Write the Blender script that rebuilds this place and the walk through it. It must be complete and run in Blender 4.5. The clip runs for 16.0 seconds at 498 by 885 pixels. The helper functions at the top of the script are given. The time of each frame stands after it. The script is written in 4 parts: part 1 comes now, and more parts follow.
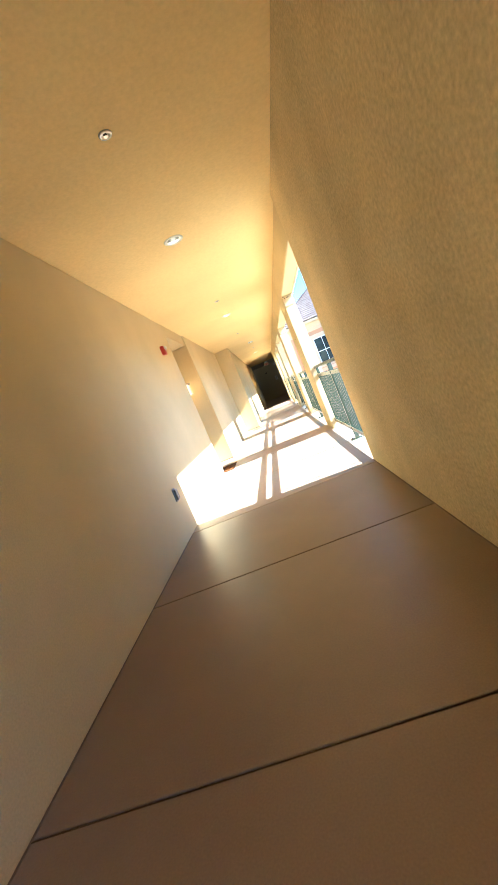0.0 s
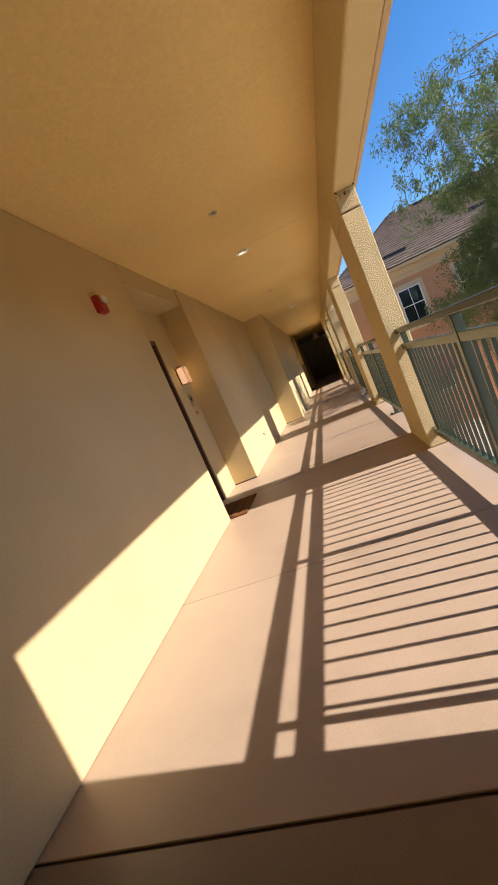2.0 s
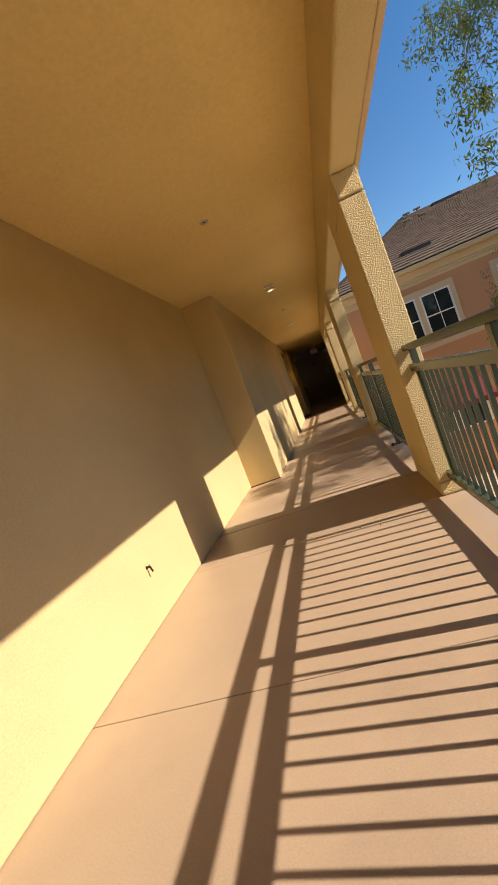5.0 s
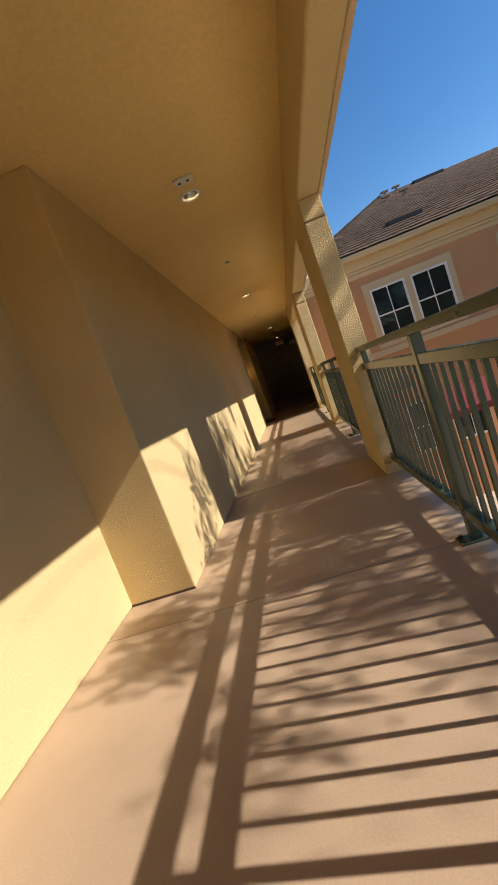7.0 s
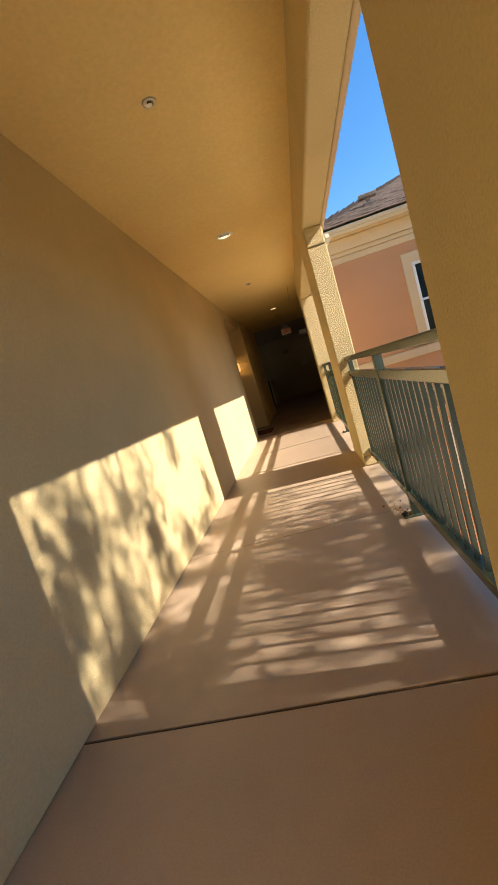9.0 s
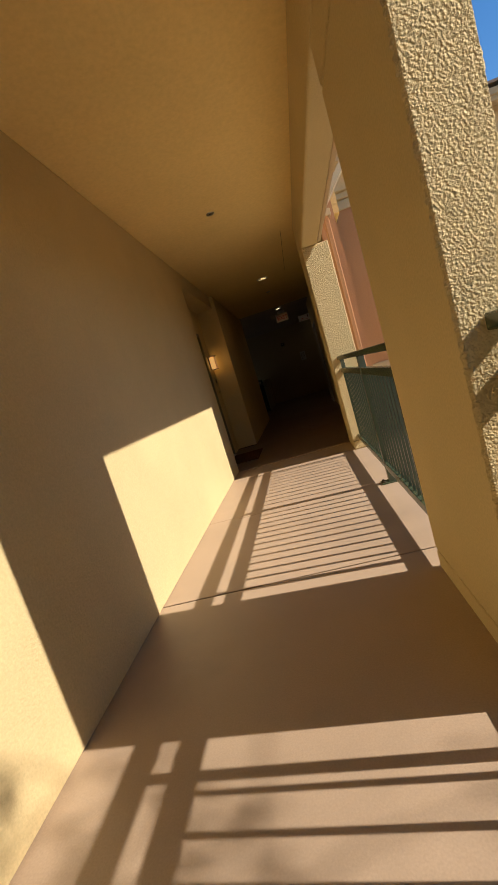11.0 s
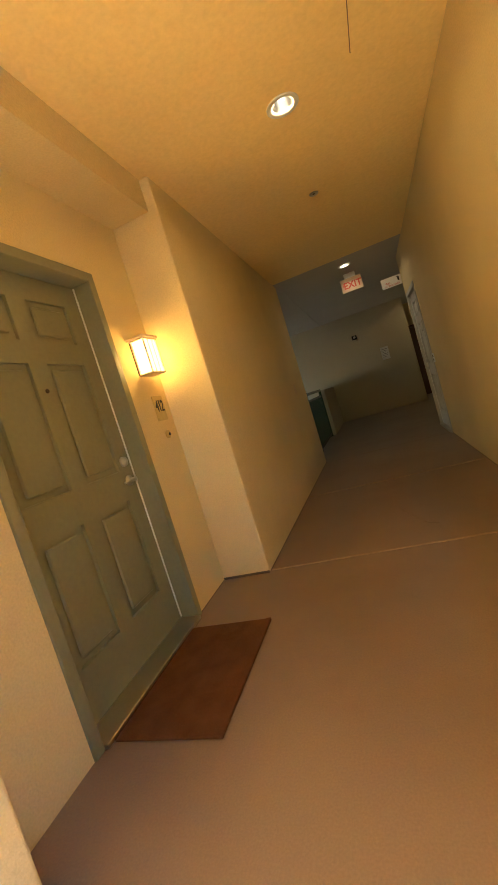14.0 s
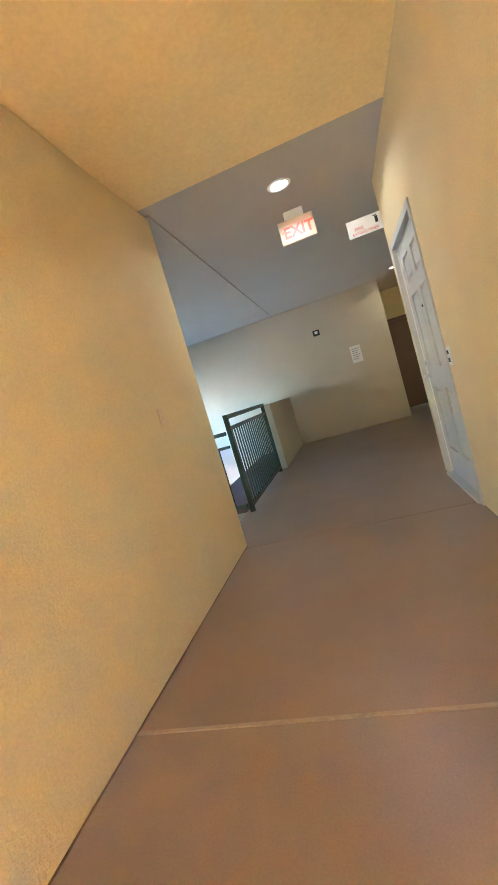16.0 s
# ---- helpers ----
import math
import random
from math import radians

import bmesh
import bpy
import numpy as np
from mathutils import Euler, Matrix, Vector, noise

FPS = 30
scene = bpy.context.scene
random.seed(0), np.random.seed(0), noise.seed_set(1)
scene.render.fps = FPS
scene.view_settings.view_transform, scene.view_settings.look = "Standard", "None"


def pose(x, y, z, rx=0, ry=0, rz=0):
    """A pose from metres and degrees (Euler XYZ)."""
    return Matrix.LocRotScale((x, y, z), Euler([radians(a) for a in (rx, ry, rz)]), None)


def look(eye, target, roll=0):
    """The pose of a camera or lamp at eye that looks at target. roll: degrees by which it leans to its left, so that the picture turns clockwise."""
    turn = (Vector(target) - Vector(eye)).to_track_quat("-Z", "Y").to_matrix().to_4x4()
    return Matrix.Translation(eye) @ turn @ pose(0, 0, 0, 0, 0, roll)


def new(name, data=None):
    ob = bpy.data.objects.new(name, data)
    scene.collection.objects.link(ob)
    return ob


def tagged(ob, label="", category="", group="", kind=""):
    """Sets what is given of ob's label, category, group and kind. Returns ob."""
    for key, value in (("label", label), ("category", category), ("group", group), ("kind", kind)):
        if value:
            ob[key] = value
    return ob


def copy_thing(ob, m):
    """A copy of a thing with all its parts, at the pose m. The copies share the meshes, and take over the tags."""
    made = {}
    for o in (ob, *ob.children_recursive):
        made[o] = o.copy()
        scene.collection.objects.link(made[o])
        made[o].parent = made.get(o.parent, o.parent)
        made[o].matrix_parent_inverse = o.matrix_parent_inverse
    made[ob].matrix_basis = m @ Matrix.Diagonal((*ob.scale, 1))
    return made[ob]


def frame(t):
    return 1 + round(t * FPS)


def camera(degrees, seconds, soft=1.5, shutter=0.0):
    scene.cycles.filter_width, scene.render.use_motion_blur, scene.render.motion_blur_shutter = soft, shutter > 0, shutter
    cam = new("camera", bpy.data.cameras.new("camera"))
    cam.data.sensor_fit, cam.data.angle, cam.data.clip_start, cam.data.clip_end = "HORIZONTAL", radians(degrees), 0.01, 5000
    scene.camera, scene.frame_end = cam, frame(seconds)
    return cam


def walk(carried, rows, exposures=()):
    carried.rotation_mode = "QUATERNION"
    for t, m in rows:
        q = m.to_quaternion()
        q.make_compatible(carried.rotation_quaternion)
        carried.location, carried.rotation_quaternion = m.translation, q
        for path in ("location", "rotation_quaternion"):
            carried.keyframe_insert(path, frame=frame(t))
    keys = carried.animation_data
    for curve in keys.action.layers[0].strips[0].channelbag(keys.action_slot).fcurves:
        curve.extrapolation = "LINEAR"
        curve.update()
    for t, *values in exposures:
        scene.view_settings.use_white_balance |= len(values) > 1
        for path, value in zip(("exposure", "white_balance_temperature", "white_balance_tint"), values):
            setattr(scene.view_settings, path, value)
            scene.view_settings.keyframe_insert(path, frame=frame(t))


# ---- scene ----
cam = camera(62.5, 16.0, soft=1.0, shutter=0.04)

PATH = [
    (0, (-0.257, -0.108, 1.057), (-0.459, 1.871, 0.845), -23.0),
    (0.5, (-0.143, 0.666, 1.092), (-0.38, 2.647, 0.949), -21.2),
    (1, (-0.178, 1.435, 1.052), (-0.436, 3.408, 0.846), -20.6),
    (1.5, (-0.188, 2.176, 1.062), (-0.515, 4.132, 0.801), -21.7),
    (2, (-0.149, 2.955, 1.084), (-0.616, 4.887, 0.862), -23.7),
    (2.5, (-0.15, 3.704, 1.055), (-0.564, 5.646, 0.817), -23.6),
    (3, (-0.086, 4.476, 1.043), (-0.52, 6.415, 0.816), -21.2),
    (3.5, (-0.079, 5.214, 1.061), (-0.437, 7.172, 0.859), -22.3),
    (4, (-0.093, 6.024, 1.063), (-0.533, 7.973, 0.991), -20.7),
    (4.2, (-0.048, 6.279, 1.071), (-0.453, 8.235, 0.967), -21.7),
    (6.3, (-0.103, 9.515, 1.039), (-0.596, 11.443, 0.84), -19.9),
    (6.5, (-0.099, 9.837, 1.057), (-0.585, 11.764, 0.834), -19.4),
    (7, (-0.073, 10.597, 1.048), (-0.357, 12.563, 0.815), -20.3),
    (7.5, (-0.035, 11.398, 1.089), (-0.474, 13.341, 0.915), -21.0),
    (8, (-0.018, 12.119, 1.061), (-0.385, 14.077, 0.89), -21.1),
    (8.5, (-0.021, 12.957, 1.074), (-0.553, 14.879, 0.928), -18.7),
    (9, (0.052, 13.656, 1.073), (-0.268, 15.613, 0.815), -17.0),
    (9.5, (0.038, 14.502, 1.148), (-0.411, 16.447, 1.034), -15.7),
    (9.7, (0.059, 14.775, 1.155), (-0.281, 16.733, 0.93), -18.1),
    (11.8, (0.026, 17.863, 1.049), (-0.304, 19.817, 0.772), -16.6),
    (12, (0.061, 18.186, 1.052), (-0.285, 20.14, 0.808), -16.7),
    (12.5, (0.043, 18.939, 1.072), (-0.25, 20.908, 0.88), -16.8),
    (13, (0.03, 19.703, 1.056), (-0.372, 21.645, 0.797), -17.2),
    (13.5, (-0.062, 20.428, 1.06), (-0.495, 22.363, 0.795), -18.8),
    (14, (-0.026, 21.259, 1.077), (-0.662, 23.15, 0.929), -17.1),
    (14.5, (0.013, 21.951, 1.073), (-0.531, 23.865, 0.874), -18.7),
    (15, (0.063, 22.721, 1.048), (-0.501, 24.607, 0.694), -16.4),
    (15.5, (0.115, 23.447, 1.019), (-0.343, 25.369, 0.71), -17.3),
    (16, (0.105, 24.26, 1.087), (-0.416, 26.184, 0.918), -16.6),
]

# seconds, stops, kelvin, tint
EXPOSURE = [
    (0, 3.40, 4950, 4), (0.5, 2.95, 5050, 2), (1.0, 2.65, 5100, 3), (1.5, 1.85, 5800, 9), (2.0, 1.15, 6450, 18), (2.5, 0.6, 6800, 16),
    (3.0, 0.6, 7100, 15), (3.5, 0.63, 7200, 17), (4.0, 0.9, 7700, 17), (4.3, 0.85, 7500, 16), (6.4, 1.05, 7300, 18), (7.0, 0.83, 6900, 16),
    (8.0, 0.95, 7100, 21), (8.5, 1.12, 7200, 20), (9.0, 1.6, 6900, 13), (9.5, 1.15, 6900, 14), (12.0, 0.77, 6900, 15), (13.0, 1.1, 6900, 22),
    (13.5, 1.95, 7500, 18), (14.0, 4.35, 6600, 7), (14.5, 4.9, 8800, 11), (15.0, 5.55, 8800, 9), (15.5, 6.15, 6000, 15), (16.0, 6.58, 4700, 11),
]
walk(cam, [(t, look(eye, target, roll)) for t, eye, target, roll in PATH], EXPOSURE)

# light levels
SUN_STRENGTH, SKY_STRENGTH = 3.45, 0.088
DOWNLIGHT_GLOW, SCONCE_GLOW, PALE_GLOW = 0.12, 0.33, 0.30
SCONCE_POWER, DOWNLIGHT_POWER, LOBBY_POWER = 0.30, 0.14, 0.16


# ---- world, sun, exposure ----
SUN_TO = Vector((1.0, -0.075, 0.797)).normalized()
world = bpy.data.worlds.new("sky_world")
scene.world = world
world.use_nodes = True
wn = world.node_tree
sky = wn.nodes.new("ShaderNodeTexSky")
sky.sky_type = "NISHITA"
sky.sun_disc = False
sky.sun_elevation = math.asin(SUN_TO.z)
sky.sun_rotation = math.atan2(SUN_TO.x, SUN_TO.y)
sky.air_density, sky.dust_density, sky.ozone_density = 1.0, 0.05, 4.0
deep = wn.nodes.new("ShaderNodeHueSaturation")
deep.inputs["Saturation"].default_value = 1.25
wn.links.new(sky.outputs[0], deep.inputs["Color"])
wn.links.new(deep.outputs[0], wn.nodes["Background"].inputs[0])
wn.nodes["Background"].inputs[1].default_value = SKY_STRENGTH

sun = new("sun", bpy.data.lights.new("sun", "SUN"))
sun.data.energy, sun.data.angle, sun.data.color = SUN_STRENGTH, radians(0.53), (1.0, 0.95, 0.88)
sun.matrix_world = look(SUN_TO * 50, (0, 0, 0))


# ---- materials ----
def material(name, color, rough=0.8, metal=0.0, vary=0.10, grain=60.0, blotch=1.2, bump=0.3, dist=0.003,
             bscale=None, spec=0.5, tint=None, per_object=0.0, coarse=False, stain=0.0, patchy=0.0):
    m = bpy.data.materials.new(name)
    m.use_nodes = True
    nt = m.node_tree
    b = nt.nodes["Principled BSDF"]
    b.inputs["Roughness"].default_value = rough
    b.inputs["Metallic"].default_value = metal
    b.inputs["Specular IOR Level"].default_value = spec
    tc = nt.nodes.new("ShaderNodeTexCoord")

    def noise_tex(scale, detail=4.0, ro=0.55):
        n = nt.nodes.new("ShaderNodeTexNoise")
        n.inputs["Scale"].default_value = scale
        n.inputs["Detail"].default_value = detail
        n.inputs["Roughness"].default_value = ro
        nt.links.new(tc.outputs["Object"], n.inputs["Vector"])
        return n

    big, small = noise_tex(blotch), noise_tex(grain, 2.0)
    dark = tuple(c * (1 - 1.6 * vary) for c in color)
    light = tuple(min(1, c * (1 + 1.6 * vary)) for c in (tint or color))
    ramp = nt.nodes.new("ShaderNodeValToRGB")
    ramp.color_ramp.elements[0].position, ramp.color_ramp.elements[1].position = 0.28, 0.72
    ramp.color_ramp.elements[0].color, ramp.color_ramp.elements[1].color = (*dark, 1), (*light, 1)
    mixv = nt.nodes.new("ShaderNodeMath")
    mixv.operation = "MULTIPLY_ADD"
    mixv.inputs[1].default_value = 0.45
    nt.links.new(small.outputs[0], mixv.inputs[0])
    sc = nt.nodes.new("ShaderNodeMath")
    sc.operation = "MULTIPLY"
    sc.inputs[1].default_value = 0.55
    nt.links.new(big.outputs[0], sc.inputs[0])
    nt.links.new(sc.outputs[0], mixv.inputs[2])
    value = mixv.outputs[0]
    if per_object:
        oi = nt.nodes.new("ShaderNodeObjectInfo")
        po = nt.nodes.new("ShaderNodeMath")
        po.operation = "MULTIPLY_ADD"
        po.inputs[1].default_value = per_object
        nt.links.new(oi.outputs["Random"], po.inputs[0])
        nt.links.new(value, po.inputs[2])
        value = po.outputs[0]
    nt.links.new(value, ramp.inputs[0])
    colour = ramp.outputs[0]
    if stain:
        st = noise_tex(0.9, 6.0, 0.65)
        sr = nt.nodes.new("ShaderNodeValToRGB")
        sr.color_ramp.elements[0].position, sr.color_ramp.elements[1].position = 0.52, 0.68
        mx = nt.nodes.new("ShaderNodeMix")
        mx.data_type = "RGBA"
        sm = nt.nodes.new("ShaderNodeMath")
        sm.operation = "MULTIPLY"
        sm.inputs[1].default_value = stain
        nt.links.new(st.outputs[0], sr.inputs[0])
        nt.links.new(sr.outputs[0], sm.inputs[0])
        nt.links.new(sm.outputs[0], mx.inputs["Factor"])
        nt.links.new(colour, mx.inputs["A"])
        mx.inputs["B"].default_value = (*[c * 0.62 for c in color], 1)
        colour = mx.outputs["Result"]
        rr = nt.nodes.new("ShaderNodeMath")
        rr.operation = "MULTIPLY_ADD"
        rr.inputs[1].default_value, rr.inputs[2].default_value = -0.25, rough
        nt.links.new(st.outputs[0], rr.inputs[0])
        nt.links.new(rr.outputs[0], b.inputs["Roughness"])
    nt.links.new(colour, b.inputs["Base Color"])
    if bump:
        hb = noise_tex(bscale or grain, 3.0, 0.6)
        height = hb.outputs[0]
        if coarse:
            vo = nt.nodes.new("ShaderNodeTexVoronoi")
            vo.feature = "SMOOTH_F1"
            vo.inputs["Scale"].default_value = (bscale or grain) * 0.75
            nt.links.new(tc.outputs["Object"], vo.inputs["Vector"])
            ad = nt.nodes.new("ShaderNodeMath")
            ad.operation = "SUBTRACT"
            nt.links.new(hb.outputs[0], ad.inputs[0])
            nt.links.new(vo.outputs[0], ad.inputs[1])
            height = ad.outputs[0]
        bp = nt.nodes.new("ShaderNodeBump")
        bp.inputs["Strength"].default_value = bump
        bp.inputs["Distance"].default_value = dist
        nt.links.new(height, bp.inputs["Height"])
        if patchy:
            pn = noise_tex(2.6, 3.0, 0.6)
            pr = nt.nodes.new("ShaderNodeMapRange")
            pr.inputs["From Min"].default_value, pr.inputs["From Max"].default_value = 0.40, 0.64
            pr.inputs["To Min"].default_value, pr.inputs["To Max"].default_value = bump * (1 - patchy), bump
            nt.links.new(pn.outputs[0], pr.inputs["Value"])
            nt.links.new(pr.outputs[0], bp.inputs["Strength"])
        nt.links.new(bp.outputs[0], b.inputs["Normal"])
    return m


def glow(name, color, strength):
    m = bpy.data.materials.new(name)
    m.use_nodes = True
    b = m.node_tree.nodes["Principled BSDF"]
    b.inputs["Base Color"].default_value = (*color, 1)
    b.inputs["Roughness"].default_value = 0.4
    b.inputs["Emission Color"].default_value = (*color, 1)
    b.inputs["Emission Strength"].default_value = strength
    return m


def glass(name, color=(0.02, 0.025, 0.025), rough=0.03):
    m = bpy.data.materials.new(name)
    m.use_nodes = True
    b = m.node_tree.nodes["Principled BSDF"]
    b.inputs["Base Color"].default_value = (*color, 1)
    b.inputs["Roughness"].default_value = rough
    b.inputs["Specular IOR Level"].default_value = 0.7
    return m


STUCCO = material("stucco_yellow", (0.675, 0.530, 0.275), 0.9, vary=0.085, grain=110, blotch=0.9, bump=0.9, dist=0.0048, bscale=95, spec=0.2, patchy=0.8)
STUCCO_MID = material("stucco_trowelled", (0.675, 0.530, 0.275), 0.9, vary=0.20, grain=50, blotch=1.3, bump=0.9, dist=0.010, bscale=70, spec=0.2, patchy=0.75)
STUCCO_ROUGH = material("stucco_rough", (0.675, 0.530, 0.275), 0.92, vary=0.09, grain=80, blotch=1.5, bump=1.0, dist=0.0085, bscale=190, spec=0.2, coarse=True)
CEILING = material("ceiling_stucco", (0.88, 0.655, 0.285), 0.92, vary=0.06, grain=40, blotch=0.7, bump=0.2, dist=0.003, bscale=55, spec=0.15)
for m in (STUCCO, STUCCO_MID, STUCCO_ROUGH):
    m.cycles.use_bump_map_correction = False
# lobby walls and ceiling are greyed: the cooler light is in these colours
LOBBY_COOL = material("lobby_cool_tone", (0.53, 0.455, 0.32), 0.85, vary=0.05, grain=80, blotch=0.8, bump=0.25, dist=0.003, spec=0.25)
LOBBY_CEIL = material("lobby_ceiling_cool", (0.50, 0.435, 0.34), 0.9, vary=0.05, grain=60, blotch=0.8, bump=0.2, dist=0.003, spec=0.2)
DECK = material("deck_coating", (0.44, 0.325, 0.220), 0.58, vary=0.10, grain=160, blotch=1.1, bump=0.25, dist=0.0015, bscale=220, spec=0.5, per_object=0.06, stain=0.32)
# darker deck coat for covered slabs: less bleached, and with their shade put in
DECK_SHADED = material("deck_coating_unfaded_shaded", (0.242, 0.167, 0.112), 0.5, vary=0.12, grain=140, blotch=1.3, bump=0.25, dist=0.0015, bscale=220, spec=0.5, per_object=0.05, stain=0.35)
SEAM = material("pale_seam", (0.36, 0.27, 0.185), 0.7, vary=0.15, grain=60, blotch=5, bump=0.2)
JOINT = material("joint_filler", (0.10, 0.065, 0.04), 0.85, bump=0.2)
SEALANT = material("foot_sealant", (0.20, 0.135, 0.085), 0.8, vary=0.25, grain=40, blotch=3, bump=0.3)
GREEN = material("green_paint", (0.066, 0.088, 0.048), 0.24, vary=0.10, grain=120, blotch=4, bump=0.06, dist=0.001, spec=0.75)
DOOR_BROWN = material("door_brown_paint", (0.22, 0.118, 0.060), 0.5, vary=0.08, grain=40, blotch=3, bump=0.12, dist=0.001)
FRAME_BROWN = material("frame_brown_paint", (0.12, 0.054, 0.024), 0.5, vary=0.1, grain=40, blotch=3, bump=0.12, dist=0.001)
DOOR_OLIVE = material("door_olive_paint", (0.22, 0.205, 0.115), 0.45, vary=0.06, grain=40, blotch=3, bump=0.10, dist=0.001)
DOOR_GREY = material("door_grey_paint", (0.50, 0.47, 0.40), 0.5, vary=0.06, grain=40, blotch=3, bump=0.10, dist=0.001)
METAL = material("brushed_metal", (0.55, 0.53, 0.48), 0.32, metal=1.0, vary=0.05, grain=90, bump=0.05)
DARK_METAL = material("dark_bronze", (0.06, 0.045, 0.035), 0.45, metal=0.6, vary=0.1, grain=60, bump=0.1)
GREY_BOX = material("grey_cover", (0.32, 0.31, 0.29), 0.45, metal=0.3, vary=0.06, bump=0.05)
WHITE = material("white_plastic", (0.74, 0.72, 0.66), 0.45, vary=0.03, bump=0.05)
WHITE_FRAME = material("white_window_frame", (0.78, 0.78, 0.76), 0.4, vary=0.03, bump=0.05)
RED = material("red_enamel", (0.42, 0.025, 0.012), 0.35, vary=0.08, bump=0.05)
BLACK = material("black_paint", (0.015, 0.014, 0.012), 0.5, vary=0.1, bump=0.05)
SIGN_RED = material("sign_red", (0.55, 0.03, 0.02), 0.5, vary=0.03, bump=0.0)
BRASS = material("brass_plate", (0.52, 0.40, 0.16), 0.4, metal=0.35, vary=0.08, grain=30, bump=0.05)
AGED_BRASS = material("aged_brass", (0.62, 0.50, 0.37), 0.45, metal=0.15, vary=0.15, grain=60, bump=0.1)
MAT_BROWN = material("coir_mat", (0.13, 0.055, 0.022), 0.95, vary=0.25, grain=260, blotch=9, bump=0.9, dist=0.006, bscale=300, spec=0.1)
MAT_ORANGE = material("woven_mat", (0.24, 0.098, 0.028), 0.95, vary=0.25, grain=200, blotch=14, bump=0.9, dist=0.006, bscale=240, spec=0.1)
TERRACOTTA = material("terracotta_stucco", (0.60, 0.315, 0.16), 0.9, vary=0.06, grain=60, blotch=0.6, bump=0.35, dist=0.004, bscale=60, spec=0.2)
CREAM = material("cream_trim", (0.66, 0.50, 0.30), 0.85, vary=0.05, grain=60, blotch=1, bump=0.2, dist=0.003)
TILE = material("roof_tile", (0.20, 0.145, 0.110), 0.9, vary=0.28, grain=14, blotch=2.2, bump=0.4, dist=0.006, bscale=40, spec=0.05)
GLASS_DARK = glass("window_glass")
DRY_LEAF = material("dry_leaf", (0.20, 0.12, 0.05), 0.8, vary=0.3, grain=40, blotch=9, bump=0.2)
BARK = material("bark", (0.24, 0.19, 0.14), 0.9, vary=0.25, grain=30, blotch=4, bump=0.7, dist=0.01)
LEAF = material("leaf", (0.105, 0.145, 0.040), 0.45, vary=0.35, grain=9, blotch=2.0, bump=0.0, tint=(0.15, 0.19, 0.06))
lt = LEAF.node_tree
through_leaf, both = lt.nodes.new("ShaderNodeBsdfTranslucent"), lt.nodes.new("ShaderNodeMixShader")
through_leaf.inputs[0].default_value = (0.16, 0.22, 0.04, 1)
both.inputs[0].default_value = 0.35
lt.links.new(lt.nodes["Principled BSDF"].outputs[0], both.inputs[1])
lt.links.new(through_leaf.outputs[0], both.inputs[2])
lt.links.new(both.outputs[0], lt.nodes["Material Output"].inputs[0])
# out of view; kept pale so it bounces sunlight up to ceiling and beam
GROUND = material("ground_bounce", (0.52, 0.44, 0.33), 0.95, vary=0.2, grain=8, blotch=0.4, bump=0.5, dist=0.02)
CONCRETE = material("concrete_steps", (0.38, 0.35, 0.30), 0.85, vary=0.1, grain=60, blotch=1.5, bump=0.3)
AWNING = material("red_canvas", (0.17, 0.020, 0.024), 0.8, vary=0.08, grain=200, blotch=2, bump=0.1)
LAMP_WHITE = glow("lamp_bulb_white", (1.0, 0.93, 0.80), DOWNLIGHT_GLOW)
LAMP_AMBER = glow("sconce_glass", (1.0, 0.58, 0.20), SCONCE_GLOW)
LAMP_PALE = glow("sconce_glass_pale", (1.0, 0.62, 0.34), PALE_GLOW)
EXIT_FACE = glow("exit_face", (0.72, 0.45, 0.26), 0.002)
SIGN_GLOW = glow("exit_letters", (0.62, 0.07, 0.02), 0.007)


# ---- mesh helpers ----
def box(bm, x0, x1, y0, y1, z0, z1, bevel=0.0, seg=2):
    vs = [bm.verts.new((x, y, z)) for x in (x0, x1) for y in (y0, y1) for z in (z0, z1)]
    fs = [bm.faces.new([vs[i] for i in q]) for q in
          ((0, 1, 3, 2), (4, 6, 7, 5), (0, 4, 5, 1), (2, 3, 7, 6), (0, 2, 6, 4), (1, 5, 7, 3))]
    if bevel > 0:
        es = list({e for f in fs for e in f.edges})
        bmesh.ops.bevel(bm, geom=es, offset=bevel, segments=seg, profile=0.5, affect="EDGES")
    return bm


def tube(bm, p0, p1, r0, r1, seg=16, caps=True):
    p0, p1 = Vector(p0), Vector(p1)
    d = (p1 - p0).normalized()
    a = d.orthogonal().normalized()
    b = d.cross(a)
    rings = []
    for p, r in ((p0, r0), (p1, r1)):
        rings.append([bm.verts.new(p + (a * math.cos(k * math.tau / seg) + b * math.sin(k * math.tau / seg)) * r) for k in range(seg)])
    for k in range(seg):
        bm.faces.new((rings[0][k], rings[0][(k + 1) % seg], rings[1][(k + 1) % seg], rings[1][k]))
    if caps:
        bm.faces.new(rings[0][::-1])
        bm.faces.new(rings[1])
    return bm


def lathe(bm, c, axis, profile, seg=24):
    """Turns (radius, height) pairs round an axis through c."""
    d = Vector(axis).normalized()
    a = d.orthogonal().normalized()
    b = d.cross(a)
    rings = []
    for r, h in profile:
        rings.append([bm.verts.new(Vector(c) + d * h + (a * math.cos(k * math.tau / seg) + b * math.sin(k * math.tau / seg)) * max(r, 1e-4)) for k in range(seg)])
    for i in range(len(rings) - 1):
        for k in range(seg):
            bm.faces.new((rings[i][k], rings[i][(k + 1) % seg], rings[i + 1][(k + 1) % seg], rings[i + 1][k]))
    return bm


